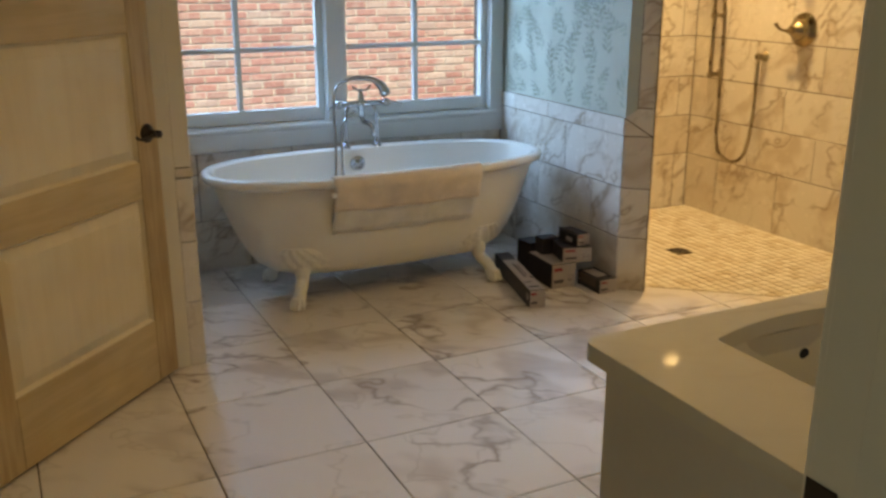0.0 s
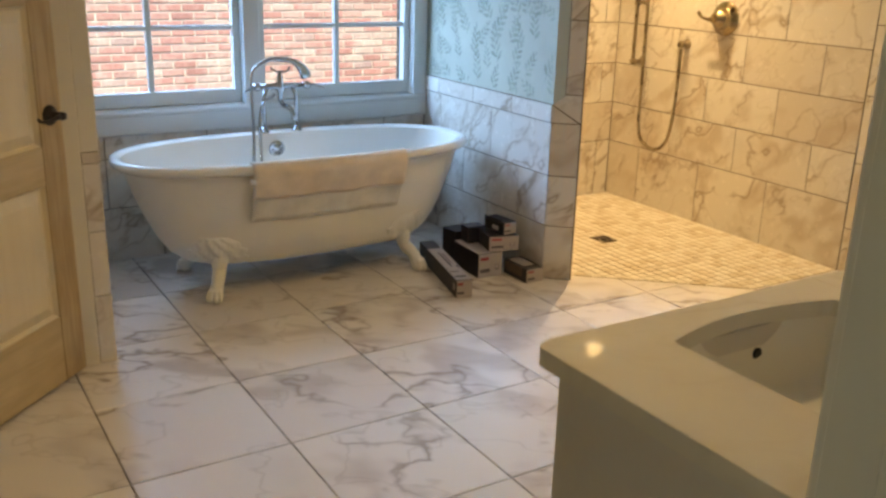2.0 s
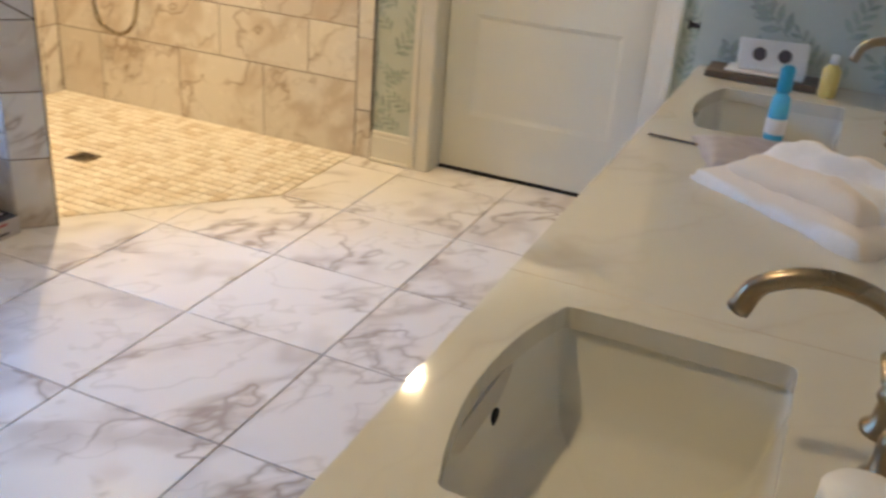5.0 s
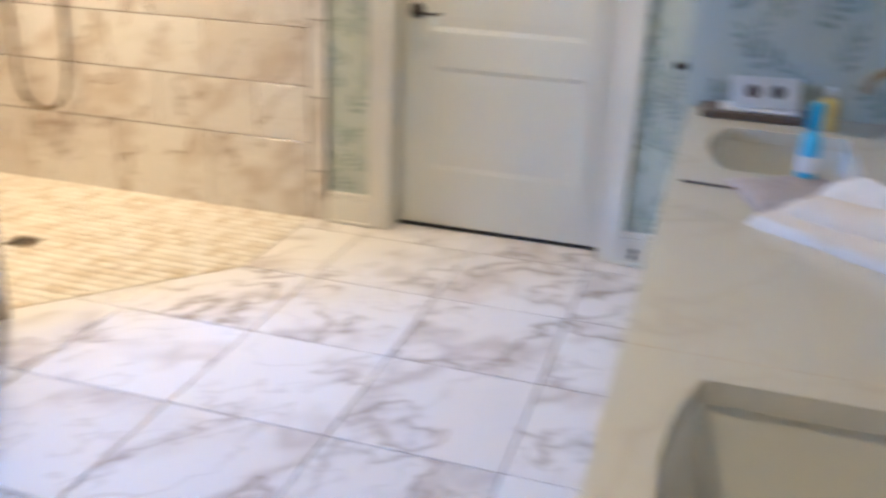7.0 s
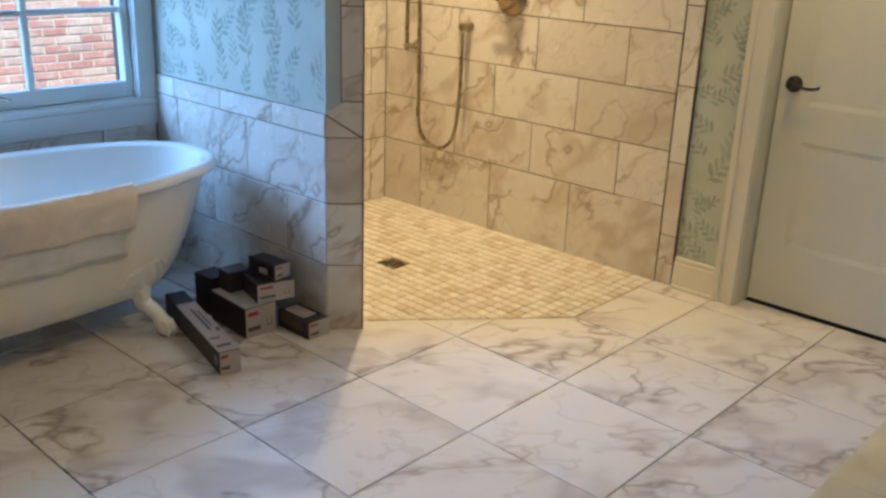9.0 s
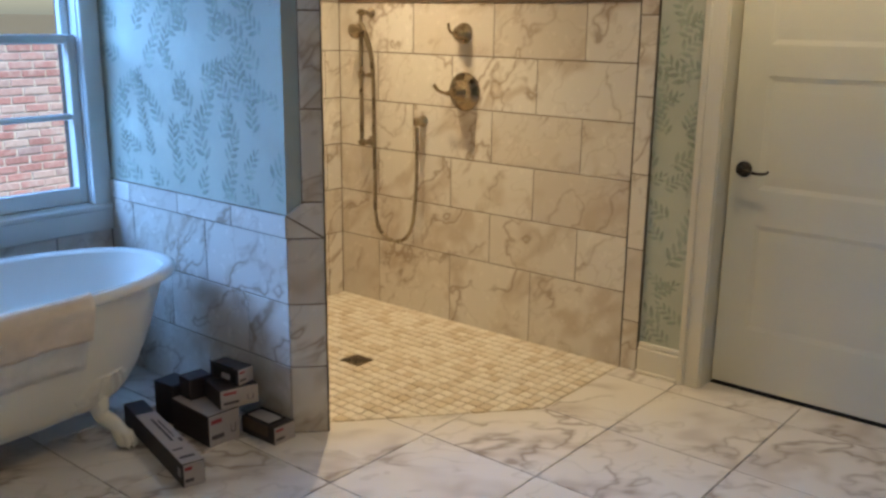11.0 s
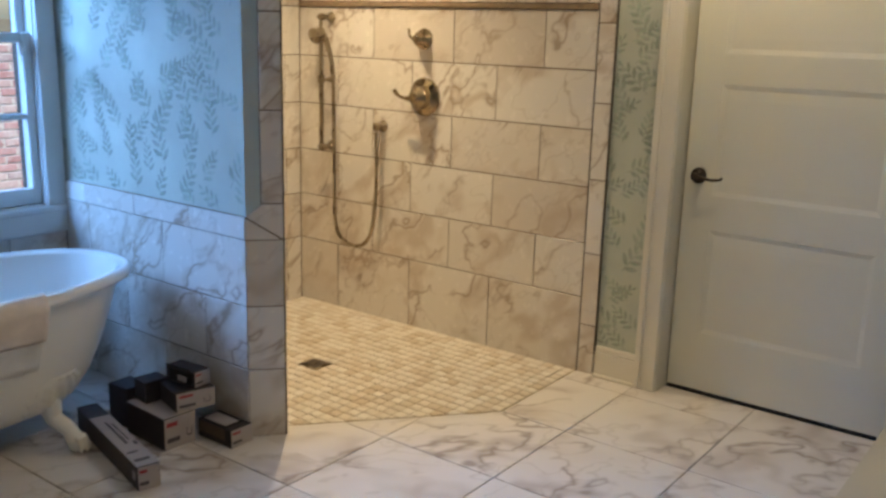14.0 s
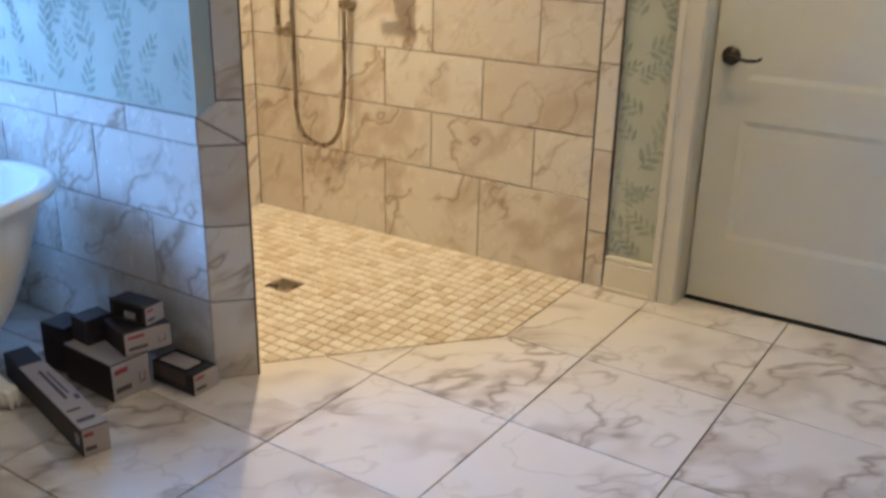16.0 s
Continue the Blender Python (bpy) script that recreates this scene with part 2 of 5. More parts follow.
PRINT = mottled("grey_green_leaf_print", (0.36, 0.40, 0.33), 0.26, 14, 0.8, 0.0, 120)
CREAM = mottled("cream_paint", (0.72, 0.68, 0.58), 0.04, 3, 0.38, 0.04, 90)
WINDOW_PAINT = mottled("window_paint", (0.66, 0.68, 0.66), 0.05, 3, 0.4, 0.04, 90)
DOOR_PAINT = mottled("white_door_paint", (0.70, 0.675, 0.56), 0.03, 2, 0.36, 0.05, 120)
CABINET = mottled("cabinet_paint", (0.52, 0.50, 0.45), 0.05, 3, 0.4, 0.04, 90)
PLASTER = mottled("wall_plaster", (0.62, 0.62, 0.58), 0.06, 2, 0.8, 0.1, 80)
CEILING = mottled("ceiling_plaster", (0.75, 0.73, 0.68), 0.04, 2, 0.85, 0.1, 80)
WOOD = wooden("pale_alder", (0.50, 0.38, 0.22), (0.33, 0.22, 0.11), 0.5, 2)
WOOD_ACROSS = wooden("pale_alder_across", (0.54, 0.42, 0.25), (0.45, 0.34, 0.19), 0.5, 0)
WOOD_PANEL = wooden("pale_alder_panel", (0.71, 0.62, 0.45), (0.675, 0.58, 0.41), 0.48, 2)
ENAMEL = mottled("white_enamel", (0.80, 0.79, 0.75), 0.02, 4, 0.10, 0.0)
ENAMEL_OUT = mottled("white_outer_paint", (0.79, 0.78, 0.73), 0.03, 4, 0.32, 0.03, 40)
PORCELAIN = mottled("sink_porcelain", (0.70, 0.685, 0.61), 0.02, 4, 0.12, 0.0)
CHROME = mottled("chrome", (0.52, 0.53, 0.55), 0.04, 9, 0.08, 0.0, 60, 1.0)
NICKEL = mottled("brushed_nickel", (0.33, 0.27, 0.19), 0.08, 12, 0.28, 0.03, 200, 1.0)
POLISHED = mottled("polished_nickel", (0.38, 0.30, 0.20), 0.06, 12, 0.16, 0.0, 200, 1.0)
BRONZE = mottled("oil_rubbed_bronze", (0.035, 0.028, 0.024), 0.3, 30, 0.42, 0.1, 200, 0.6)
STEEL_EDGE = mottled("dark_metal_edge", (0.13, 0.11, 0.09), 0.2, 30, 0.4, 0.0, 200, 0.8)
LINER = mottled("brown_pencil_liner", (0.30, 0.22, 0.14), 0.2, 25, 0.3, 0.0)
CARD_DARK = mottled("dark_printed_card", (0.028, 0.022, 0.028), 0.3, 18, 0.45, 0.05, 90)
CARD_PALE = mottled("pale_printed_card", (0.40, 0.36, 0.36), 0.06, 10, 0.5, 0.05, 90)
CARD_BROWN = mottled("raw_cardboard", (0.36, 0.25, 0.15), 0.12, 12, 0.9, 0.2, 60)
INK = mottled("dark_ink", (0.08, 0.07, 0.08), 0.1, 20, 0.6, 0.0)
RED_INK = mottled("red_ink", (0.30, 0.035, 0.05), 0.1, 20, 0.5, 0.0)
# near-black that puts the shade of holes and gaps into colour
BLACK = mottled("hole_shade_black", (0.012, 0.012, 0.015), 0.2, 20, 0.9, 0.0)
BRICK = None
MAT_BEIGE = cloth("beige_terry", (0.84, 0.74, 0.64), 240)
MAT_PALE = cloth("pale_mat_backing", (0.84, 0.83, 0.79), 400)
TOWEL = cloth("striped_terry", (0.90, 0.89, 0.88), 240, ((0.76, 0.68, 0.57), 1.7))
PLASTIC_BLUE = mottled("blue_plastic", (0.02, 0.33, 0.55), 0.1, 20, 0.3, 0.0)
PLASTIC_PALE = mottled("pale_blue_plastic", (0.10, 0.50, 0.72), 0.1, 20, 0.25, 0.0)
PLASTIC_YELLOW = mottled("yellow_plastic", (0.72, 0.55, 0.16), 0.1, 20, 0.35, 0.0)
PLASTIC_WHITE = mottled("white_plastic", (0.78, 0.78, 0.76), 0.04, 20, 0.35, 0.0)
ORANGE = mottled("orange_label", (0.75, 0.22, 0.03), 0.1, 20, 0.45, 0.0)
TRAY = mottled("brown_tray", (0.10, 0.07, 0.05), 0.2, 20, 0.5, 0.1)

GLASS, gn, gl, gb = material("window_glass", 0.02, 0, (1, 1, 1))
gb.inputs["Transmission Weight"].default_value = 1.0
gb.inputs["IOR"].default_value = 1.12
MIRROR, mn, ml, mb = material("mirror_silver", 0.02, 1.0, (0.86, 0.88, 0.88))
GLOW, en, el, eb = material("lamp_glow", 0.5, 0, (1, 0.9, 0.7))
eb.inputs["Emission Color"].default_value, eb.inputs["Emission Strength"].default_value = (1.0, 0.75, 0.42, 1), 13.0
BRICK, bn, bl, bb = material("red_brick", 0.85)
bpos = bn.new("ShaderNodeNewGeometry")
brnd = bn.new("ShaderNodeObjectInfo")
bcol = ramp(bn, [(0.0, (0.43, 0.24, 0.23)), (0.3, (0.56, 0.31, 0.29)), (0.6, (0.52, 0.30, 0.29)), (0.85, (0.60, 0.49, 0.46)), (1.0, (0.42, 0.31, 0.32))])
bmix = bn.new("ShaderNodeMath")
bl.new(bpos.outputs["Random Per Island"], bmix.inputs[0])
bl.new(brnd.outputs["Random"], bmix.inputs[1])
bfr = bn.new("ShaderNodeMath")
bfr.operation = "FRACT"
bl.new(bmix.outputs[0], bfr.inputs[0])
bl.new(bfr.outputs[0], bcol.inputs[0])
bns = noise_tex(bn, bl, bpos.outputs["Position"], 30, 4)
bwash = noise_tex(bn, bl, bpos.outputs["Position"], 5.0, 5, 0.65)
bwr = ramp(bn, [(0.46, (0, 0, 0)), (0.68, (0.75, 0.75, 0.75))])
bl.new(bwash.outputs[0], bwr.inputs[0])
limed = mixed(bn, bl, "MIX", bwr.outputs[0], bcol.outputs[0], (0.66, 0.60, 0.58))
bl.new(mixed(bn, bl, "SOFT_LIGHT", 0.7, limed, bns.outputs[0]), bb.inputs["Base Color"])
MORTAR = mottled("pale_mortar", (0.66, 0.64, 0.60), 0.15, 8, 0.95, 0.3, 90)
SOIL = mottled("garden_ground", (0.20, 0.17, 0.11), 0.25, 3, 0.95, 0.3, 30)

# ---------------------------------------------------------------- plan
SHX = 4.0        # tiled face of the shower wall
PX0, PX1 = 2.585, 2.685   # the two faces of the partition
BACK = 4.03      # tiled face behind the tub
LEFT = 0.61      # tub alcove, other end
FRONT = 0.03     # face of the vanity wall


def structure(name, bm, mat, label="", category=""):
    return tagged(part(name, bm, mat), label, category, kind="structure")


def prism(bm, poly, z0, z1):
    """An upright prism over a polygon."""
    lo = [bm.verts.new((x, y, z0)) for x, y in poly]
    hi = [bm.verts.new((x, y, z1)) for x, y in poly]
    bm.faces.new(lo[::-1])
    bm.faces.new(hi)
    for i in range(len(poly)):
        j = (i + 1) % len(poly)
        bm.faces.new((lo[i], lo[j], hi[j], hi[i]))
    return bm


floor = structure("floor", boxed((-1.6, -2.2, -0.15), (4.3, 4.3, -0.008)), GROUT, "marble-look tiled bathroom floor with brown grout", "floor")
ceiling = structure("ceiling", boxed((-1.6, -2.2, CEIL), (4.4, 4.3, CEIL + 0.1)), CEILING, "plain pale plaster ceiling", "ceiling")

# wall behind tub and shower, with the window opening
WX0, WX1, WZ0, WZ1 = 0.66, 2.52, 0.70, 2.12
bm = bmesh.new()
box(bm, (-1.5, 4.04, -0.1), (WX0, 4.24, CEIL))
box(bm, (WX1, 4.04, -0.1), (PX1 - 0.02, 4.24, CEIL))
box(bm, (WX0, 4.04, -0.1), (WX1, 4.24, WZ0))
box(bm, (WX0, 4.04, WZ1), (WX1, 4.24, CEIL))
box(bm, (PX1 - 0.02, 4.068, -0.1), (4.3, 4.24, CEIL))
wall_window = structure("wall_window", bm, GROUT, "exterior wall with tiled lower part and paired windows", "wall")

# shower wall with the white door's opening
DY0, DY1, DZ = 1.00, 1.905, 2.06
bm = bmesh.new()
box(bm, (SHX + 0.012, DY1, -0.1), (4.17, 4.07, CEIL))
box(bm, (SHX + 0.012, -2.0, -0.1), (4.17, DY0, CEIL))
box(bm, (SHX + 0.012, DY0, DZ), (4.17, DY1, CEIL))
wall_shower = structure("wall_shower", bm, WALLPAPER, "pale green leaf wallpaper wall with tiled shower end", "wall")
# unseen backing, black so that the gaps round the door look shaded
door_backing = structure("wall_closet", boxed((4.30, 0.6, -0.1), (4.36, 2.3, CEIL)), BLACK, "unseen black backing added behind the closed door to darken its gaps", "wall")

# partition between tub and shower, its end cut at 45 degrees
wall_partition = structure("wall_partition", prism(bmesh.new(), [(PX0 + 0.010, 4.05), (PX0 + 0.010, 2.887), (PX1 - 0.006, 2.797), (PX1 - 0.006, 4.06)], -0.1, CEIL),
                           WALLPAPER, "partition wall with wallpaper over a tiled wainscot", "wall")
# alcove's other end and the wall that the wooden door folds back to
wall_alcove = structure("wall_alcove", boxed((-0.40, 2.885, -0.1), (LEFT - 0.010, 4.05, CEIL)), PLASTER, "alcove wall end beside the tub", "wall")
wall_left = structure("wall_left", boxed((-0.52, FRONT, -0.1), (-0.40, 4.05, CEIL)), PLASTER, "plain pale side wall", "wall")

# vanity wall with the entry
EX0, EX1, EZ = -0.17, 0.665, 2.06
bm = bmesh.new()
box(bm, (-1.5, FRONT - 0.15, -0.1), (EX0 - 0.02, FRONT, CEIL))
box(bm, (EX1 + 0.02, FRONT - 0.15, -0.1), (4.1, FRONT, CEIL))
box(bm, (EX0 - 0.02, FRONT - 0.15, EZ + 0.02), (EX1 + 0.02, FRONT, CEIL))
wall_vanity = structure("wall_vanity", bm, WALLPAPER, "pale green wallpaper wall behind the vanity", "wall")
wall_wing = structure("wall_wing", boxed((3.07, FRONT, -0.1), (4.02, 0.70, CEIL)), WALLPAPER, "short wallpapered wall at the vanity's end", "wall")
# the opening on the left is added, out of view, to let light in
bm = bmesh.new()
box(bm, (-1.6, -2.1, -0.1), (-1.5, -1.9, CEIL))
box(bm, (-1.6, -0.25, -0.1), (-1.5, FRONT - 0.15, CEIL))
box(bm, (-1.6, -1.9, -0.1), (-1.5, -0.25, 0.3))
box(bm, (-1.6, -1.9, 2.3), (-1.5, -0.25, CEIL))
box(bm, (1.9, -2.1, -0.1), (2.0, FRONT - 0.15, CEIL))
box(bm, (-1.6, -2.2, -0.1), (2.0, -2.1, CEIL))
wall_hall = structure("wall_hall", bm, PLASTER, "plain walls of the room before the bathroom, with an added unseen opening for light", "wall")

# ---------------------------------------------------------------- window


def bar(name, lo, hi, mat, parent, bevel=0.004, label=""):
    return part(name, boxed(lo, hi, bevel, 1), mat, parent, label)


def window(name, x0, x1):
    w = thing(name, "white painted double-hung window with divided panes", "window", "tub windows", "structure")
    z0, z1 = 0.735, 2.09
    zm = 1.415
    # box frame
    f = bmesh.new()
    box(f, (x0 - 0.02, 4.035, z0 - 0.03), (x0 + 0.006, 4.17, z1 + 0.03), 0.003, 1)
    box(f, (x1 - 0.006, 4.035, z0 - 0.03), (x1 + 0.02, 4.17, z1 + 0.03), 0.003, 1)
    box(f, (x0 + 0.006, 4.035, z1), (x1 - 0.006, 4.17, z1 + 0.03), 0.003, 1)
    part("window_frame", f, WINDOW_PAINT, w)
    part("window_sill", boxed((x0 + 0.006, 4.032, z0 - 0.03), (x1 - 0.006, 4.17, z0 - 0.002), 0.004, 1), WINDOW_PAINT, w)
    for which, (a, b, y) in (("lower_sash", (z0, zm + 0.02, 4.055)), ("upper_sash", (zm - 0.02, z1, 4.095))):
        s = bmesh.new()
        st = 0.042
        bot = 0.068 if which == "lower_sash" else 0.036
        box(s, (x0 + 0.006, y, a), (x0 + st, y + 0.035, b), 0.004, 1)
        box(s, (x1 - st, y, a), (x1 - 0.006, y + 0.035, b), 0.004, 1)
        box(s, (x0 + st, y, a), (x1 - st, y + 0.035, a + bot), 0.004, 1)
        box(s, (x0 + st, y, b - 0.036), (x1 - st, y + 0.035, b), 0.004, 1)
        sash = part(which, s, WINDOW_PAINT, w)
        gx0, gx1, gz0, gz1 = x0 + st, x1 - st, a + bot, b - 0.036
        xm, zmid = (gx0 + gx1) / 2, (gz0 + gz1) / 2
        bar("muntin", (xm - 0.014, y + 0.004, gz0), (xm + 0.014, y + 0.031, gz1), WINDOW_PAINT, sash, 0.005)
        bar("muntin", (gx0, y + 0.006, zmid - 0.012), (gx1, y + 0.029, zmid + 0.012), WINDOW_PAINT, sash, 0.005)
        for u0, u1 in ((gx0, xm - 0.014), (xm + 0.014, gx1)):
            for v0, v1 in ((gz0, zmid - 0.012), (zmid + 0.012, gz1)):
                pane = part("pane", boxed((u0, y + 0.016, v0), (u1, y + 0.019, v1)), GLASS, sash)
                pane.visible_shadow = False
    return w


window("window_1", 0.655, 1.548)
window("window_2", 1.627, 2.506)

# panelled woodwork round the windows
trim = thing("trim", "white painted window surround with apron board", "trim", kind="structure")
bar("apron", (LEFT, 4.012, 0.612), (PX0 + 0.004, 4.04, 0.715), WINDOW_PAINT, trim, 0.003)
bar("sill_moulding", (LEFT, 4.004, 0.700), (PX0 + 0.004, 4.036, 0.728), WINDOW_PAINT, trim, 0.006)
bar("mullion_cover", (1.546, 4.014, 0.728), (1.629, 4.05, 2.14), WINDOW_PAINT, trim, 0.004)
bar("side_casing", (2.505, 4.014, 0.728), (PX0 + 0.004, 4.06, 2.14), WINDOW_PAINT, trim, 0.004)
bar("side_casing", (LEFT, 4.014, 0.728), (0.656, 4.06, 2.14), WINDOW_PAINT, trim, 0.004)
bar("head_casing", (LEFT, 4.012, 2.14), (PX0 + 0.004, 4.06, CEIL), WINDOW_PAINT, trim, 0.004)

# ---------------------------------------------------------------- white door
door = thing("door_1", "closed white painted three-panel door", "door", kind="structure")
DX = 4.105
bm = bmesh.new()
for a, b, c, d in ((DY0 + 0.008, DY0 + 0.13, 0.016, DZ - 0.006), (DY1 - 0.13, DY1 - 0.008, 0.016, DZ - 0.006),
                   (DY0 + 0.13, DY1 - 0.13, 0.016, 0.27), (DY0 + 0.13, DY1 - 0.13, 0.715, 0.86),
                   (DY0 + 0.13, DY1 - 0.13, 1.31, 1.43), (DY0 + 0.13, DY1 - 0.13, 1.93, DZ - 0.006)):
    box(bm, (DX, a, c), (DX + 0.042, b, d))
part("stile_and_rail_frame", bm, DOOR_PAINT, door)
for c, d in ((0.27, 0.715), (0.86, 1.31), (1.43, 1.93)):
    bm = bmesh.new()
    y0, y1 = DY0 + 0.13, DY1 - 0.13
    v = [bm.verts.new(p) for p in ((DX + 0.001, y0, c), (DX + 0.001, y1, c), (DX + 0.001, y1, d), (DX + 0.001, y0, d),
         (DX + 0.0065, y0 + 0.020, c + 0.020), (DX + 0.0065, y1 - 0.020, c + 0.020), (DX + 0.0065, y1 - 0.020, d - 0.020), (DX + 0.0065, y0 + 0.020, d - 0.020),
         (DX + 0.0045, y0 + 0.060, c + 0.060), (DX + 0.0045, y1 - 0.060, c + 0.060), (DX + 0.0045, y1 - 0.060, d - 0.060), (DX + 0.0045, y0 + 0.060, d - 0.060))]
    for r in (0, 4):
        for k in range(4):
            q = (k + 1) % 4
            bm.faces.new((v[r + q], v[r + k], v[r + 4 + k], v[r + 4 + q]))
    bm.faces.new(v[8:12][::-1])
    part("door_panel", bm, DOOR_PAINT, door)


def lever(parent, m, flip=1):
    """Round rose with a curved lever, axis along local z, lever towards local x."""
    bm = lathe(bmesh.new(), [(0.033, 0), (0.033, 0.006), (0.030, 0.011), (0.014, 0.014), (0.012, 0.040), (0.014, 0.044), (0.013, 0.058), (0.006, 0.061)], m, 20)
    rose = part("door_handle", bm, BRONZE, parent, "black bronze lever handle", True)
    bm = tube(bmesh.new(), [m @ Vector(p) for p in curve_points([(0, 0, 0.050), (0.03 * flip, 0, 0.052), (0.07 * flip, -0.006, 0.050), (0.105 * flip, -0.002, 0.048), (0.115 * flip, 0.008, 0.046)], 4)],
              [0.008] * 5 + [0.0062] * 6 + [0.005] * 6)
    part("lever", bm, BRONZE, rose, smooth=True)


# local z towards the room (-x), local x along -y, local y up
TO_ROOM = Matrix(((0, 0, -1, 0), (-1, 0, 0, 0), (0, 1, 0, 0), (0, 0, 0, 1)))
lever(door, Matrix.Translation((DX, 1.838, 0.937)) @ TO_ROOM)

case = thing("door_frame", "white painted door casing and jamb", "door frame", kind="structure")
part("jamb", boxed((SHX + 0.002, DY1, 0), (4.17, DY1 + 0.018, DZ + 0.02), 0.002, 1), CREAM, case)
part("jamb", boxed((SHX + 0.002, DY0 - 0.018, 0), (4.17, DY0, DZ + 0.02), 0.002, 1), CREAM, case)
part("jamb_head", boxed((SHX + 0.002, DY0, DZ), (4.17, DY1, DZ + 0.02), 0.002, 1), CREAM, case)
for y0, y1, s in ((DY1 + 0.004, 2.0, 1), (DY0 - 0.10, DY0 - 0.004, -1)):
    bm = boxed((SHX - 0.012, y0, 0), (SHX + 0.012, y1, DZ + 0.10), 0.004, 2)
    ob = part("casing", bm, CREAM, case)
    a, b = (y1 - 0.028, y1 + 0.002) if s > 0 else (y0 - 0.002, y0 + 0.028)
    part("backband", boxed((SHX - 0.022, a, 0), (SHX + 0.011, b, DZ + 0.102), 0.007, 2), CREAM, ob)
part("head_casing", boxed((SHX - 0.014, DY0 - 0.12, DZ + 0.004), (SHX + 0.011, 2.02, DZ + 0.10), 0.004, 2), CREAM, case)
part("stop_bead", boxed((DX + 0.046, DY0, 0.0), (DX + 0.06, DY0 + 0.02, DZ), 0.002, 1), CREAM, case)
# black slab on the floor: the shade below the door put into colour
part("threshold_gap", boxed((DX + 0.01, DY0, -0.008), (4.17, DY1, 0.001)), BLACK, case, "black strip painted as the shade under the door")


def baseboard(x0, x1, y0, y1, into):
    b = thing("baseboard", "white painted moulded baseboard", "baseboard", kind="structure")
    part("board", boxed((x0, y0, 0), (x1, y1, 0.118), 0.003, 1), CREAM, b)
    ix0, iy0, ix1, iy1 = (x0 + 0.005, y0, x1, y1) if into == "x" else (x0, y0, x1, y1 - 0.005)
    part("cap_moulding", boxed((ix0, iy0, 0.118), (ix1, iy1, 0.142), 0.006, 2), CREAM, b)
    sx0, sy0, sx1, sy1 = (x0 - 0.012, y0, x0, y1) if into == "x" else (x0, y1, x1, y1 + 0.012)
    part("shoe_moulding", boxed((sx0, sy0, 0), (sx1, sy1, 0.018), 0.006, 2), CREAM, b)


baseboard(SHX - 0.012, SHX + 0.012, 2.002, 2.198, "x")
baseboard(SHX - 0.012, SHX + 0.012, 0.70, 0.898, "x")

# ---------------------------------------------------------------- wooden door, standing open
HX, HY = -0.165, 2.205
wood_door = thing("wooden_door", "unfinished pale wood panelled door standing open", "door")
DW, DH, DT = 0.915, 2.03, 0.042
parts = []
for a, b, c, d in ((0, 0.115, 0, DH), (DW - 0.115, DW, 0, DH)):
    parts.append(("stile", a, b, c, d))
for a, b, c, d in ((0.115, DW - 0.115, 0, 0.24), (0.115, DW - 0.115, 0.70, 0.83), (0.115, DW - 0.115, 1.27, 1.40), (0.115, DW - 0.115, DH - 0.13, DH)):
    parts.append(("rail", a, b, c, d))
for nm, a, b, c, d in parts:
    part(nm, boxed((a, -DT / 2, c), (b, DT / 2, d), 0.003, 1), WOOD if nm == "stile" else WOOD_ACROSS, wood_door)
for c, d in ((0.24, 0.70), (0.83, 1.27), (1.40, DH - 0.13)):
    bm = bmesh.new()
    w0, w1 = 0.115, DW - 0.115
    for s in (-1, 1):
        v = [bm.verts.new((x, s * y, z)) for x, y, z in ((w0, 0.016, c), (w1, 0.016, c), (w1, 0.016, d), (w0, 0.016, d),
             (w0 + 0.010, 0.002, c + 0.010), (w1 - 0.010, 0.002, c + 0.010), (w1 - 0.010, 0.002, d - 0.010), (w0 + 0.010, 0.002, d - 0.010),
             (w0 + 0.048, 0.017, c + 0.048), (w1 - 0.048, 0.017, c + 0.048), (w1 - 0.048, 0.017, d - 0.048), (w0 + 0.048, 0.017, d - 0.048))]
        for r in (0, 4):
            for k in range(4):
                q = (k + 1) % 4
                bm.faces.new((v[r + k], v[r + q], v[r + 4 + q], v[r + 4 + k]))
        bm.faces.new(v[8:12])
    bmesh.ops.recalc_face_normals(bm, faces=bm.faces[:])
    part("raised_panel", bm, WOOD_PANEL, wood_door)
# local z towards the room: away from the hinge line, to the open side
lever(wood_door, Matrix(((-1, 0, 0, DW - 0.065), (0, 0, -1, -DT / 2), (0, 1, 0, 0.925), (0, 0, 0, 1))))
part("latch_plate", boxed((DW - 0.001, -0.012, 0.90), (DW + 0.0015, 0.012, 0.957), 0.0005, 1), BRONZE, wood_door)
wood_door.matrix_world = pose(HX, HY, 0.012, 0, 0, 45)

# painted upright board that finishes the alcove wall's end
alcove_trim = thing("alcove_trim", "cream painted upright board finishing the alcove wall", "trim", kind="structure")
part("board", boxed((0.30, 2.862, 0), (0.548, 2.886, CEIL), 0.003, 1), CREAM, alcove_trim)
part("edge_board", boxed((0.548, 2.866, 0.79), (LEFT, 2.886, CEIL), 0.003, 1), CREAM, alcove_trim)

# ---------------------------------------------------------------- entry
entry = thing("entry_frame", "white painted entry door jamb with casing", "door frame", kind="structure")
part("jamb", boxed((EX1, FRONT - 0.155, 0), (EX1 + 0.02, FRONT + 0.005, EZ + 0.02), 0.002, 1), CREAM, entry)
part("jamb", boxed((EX0 - 0.02, FRONT - 0.155, 0), (EX0, FRONT + 0.005, EZ + 0.02), 0.002, 1), CREAM, entry)
part("jamb_head", boxed((EX0, FRONT - 0.155, EZ), (EX1, FRONT + 0.005, EZ + 0.02), 0.002, 1), CREAM, entry)
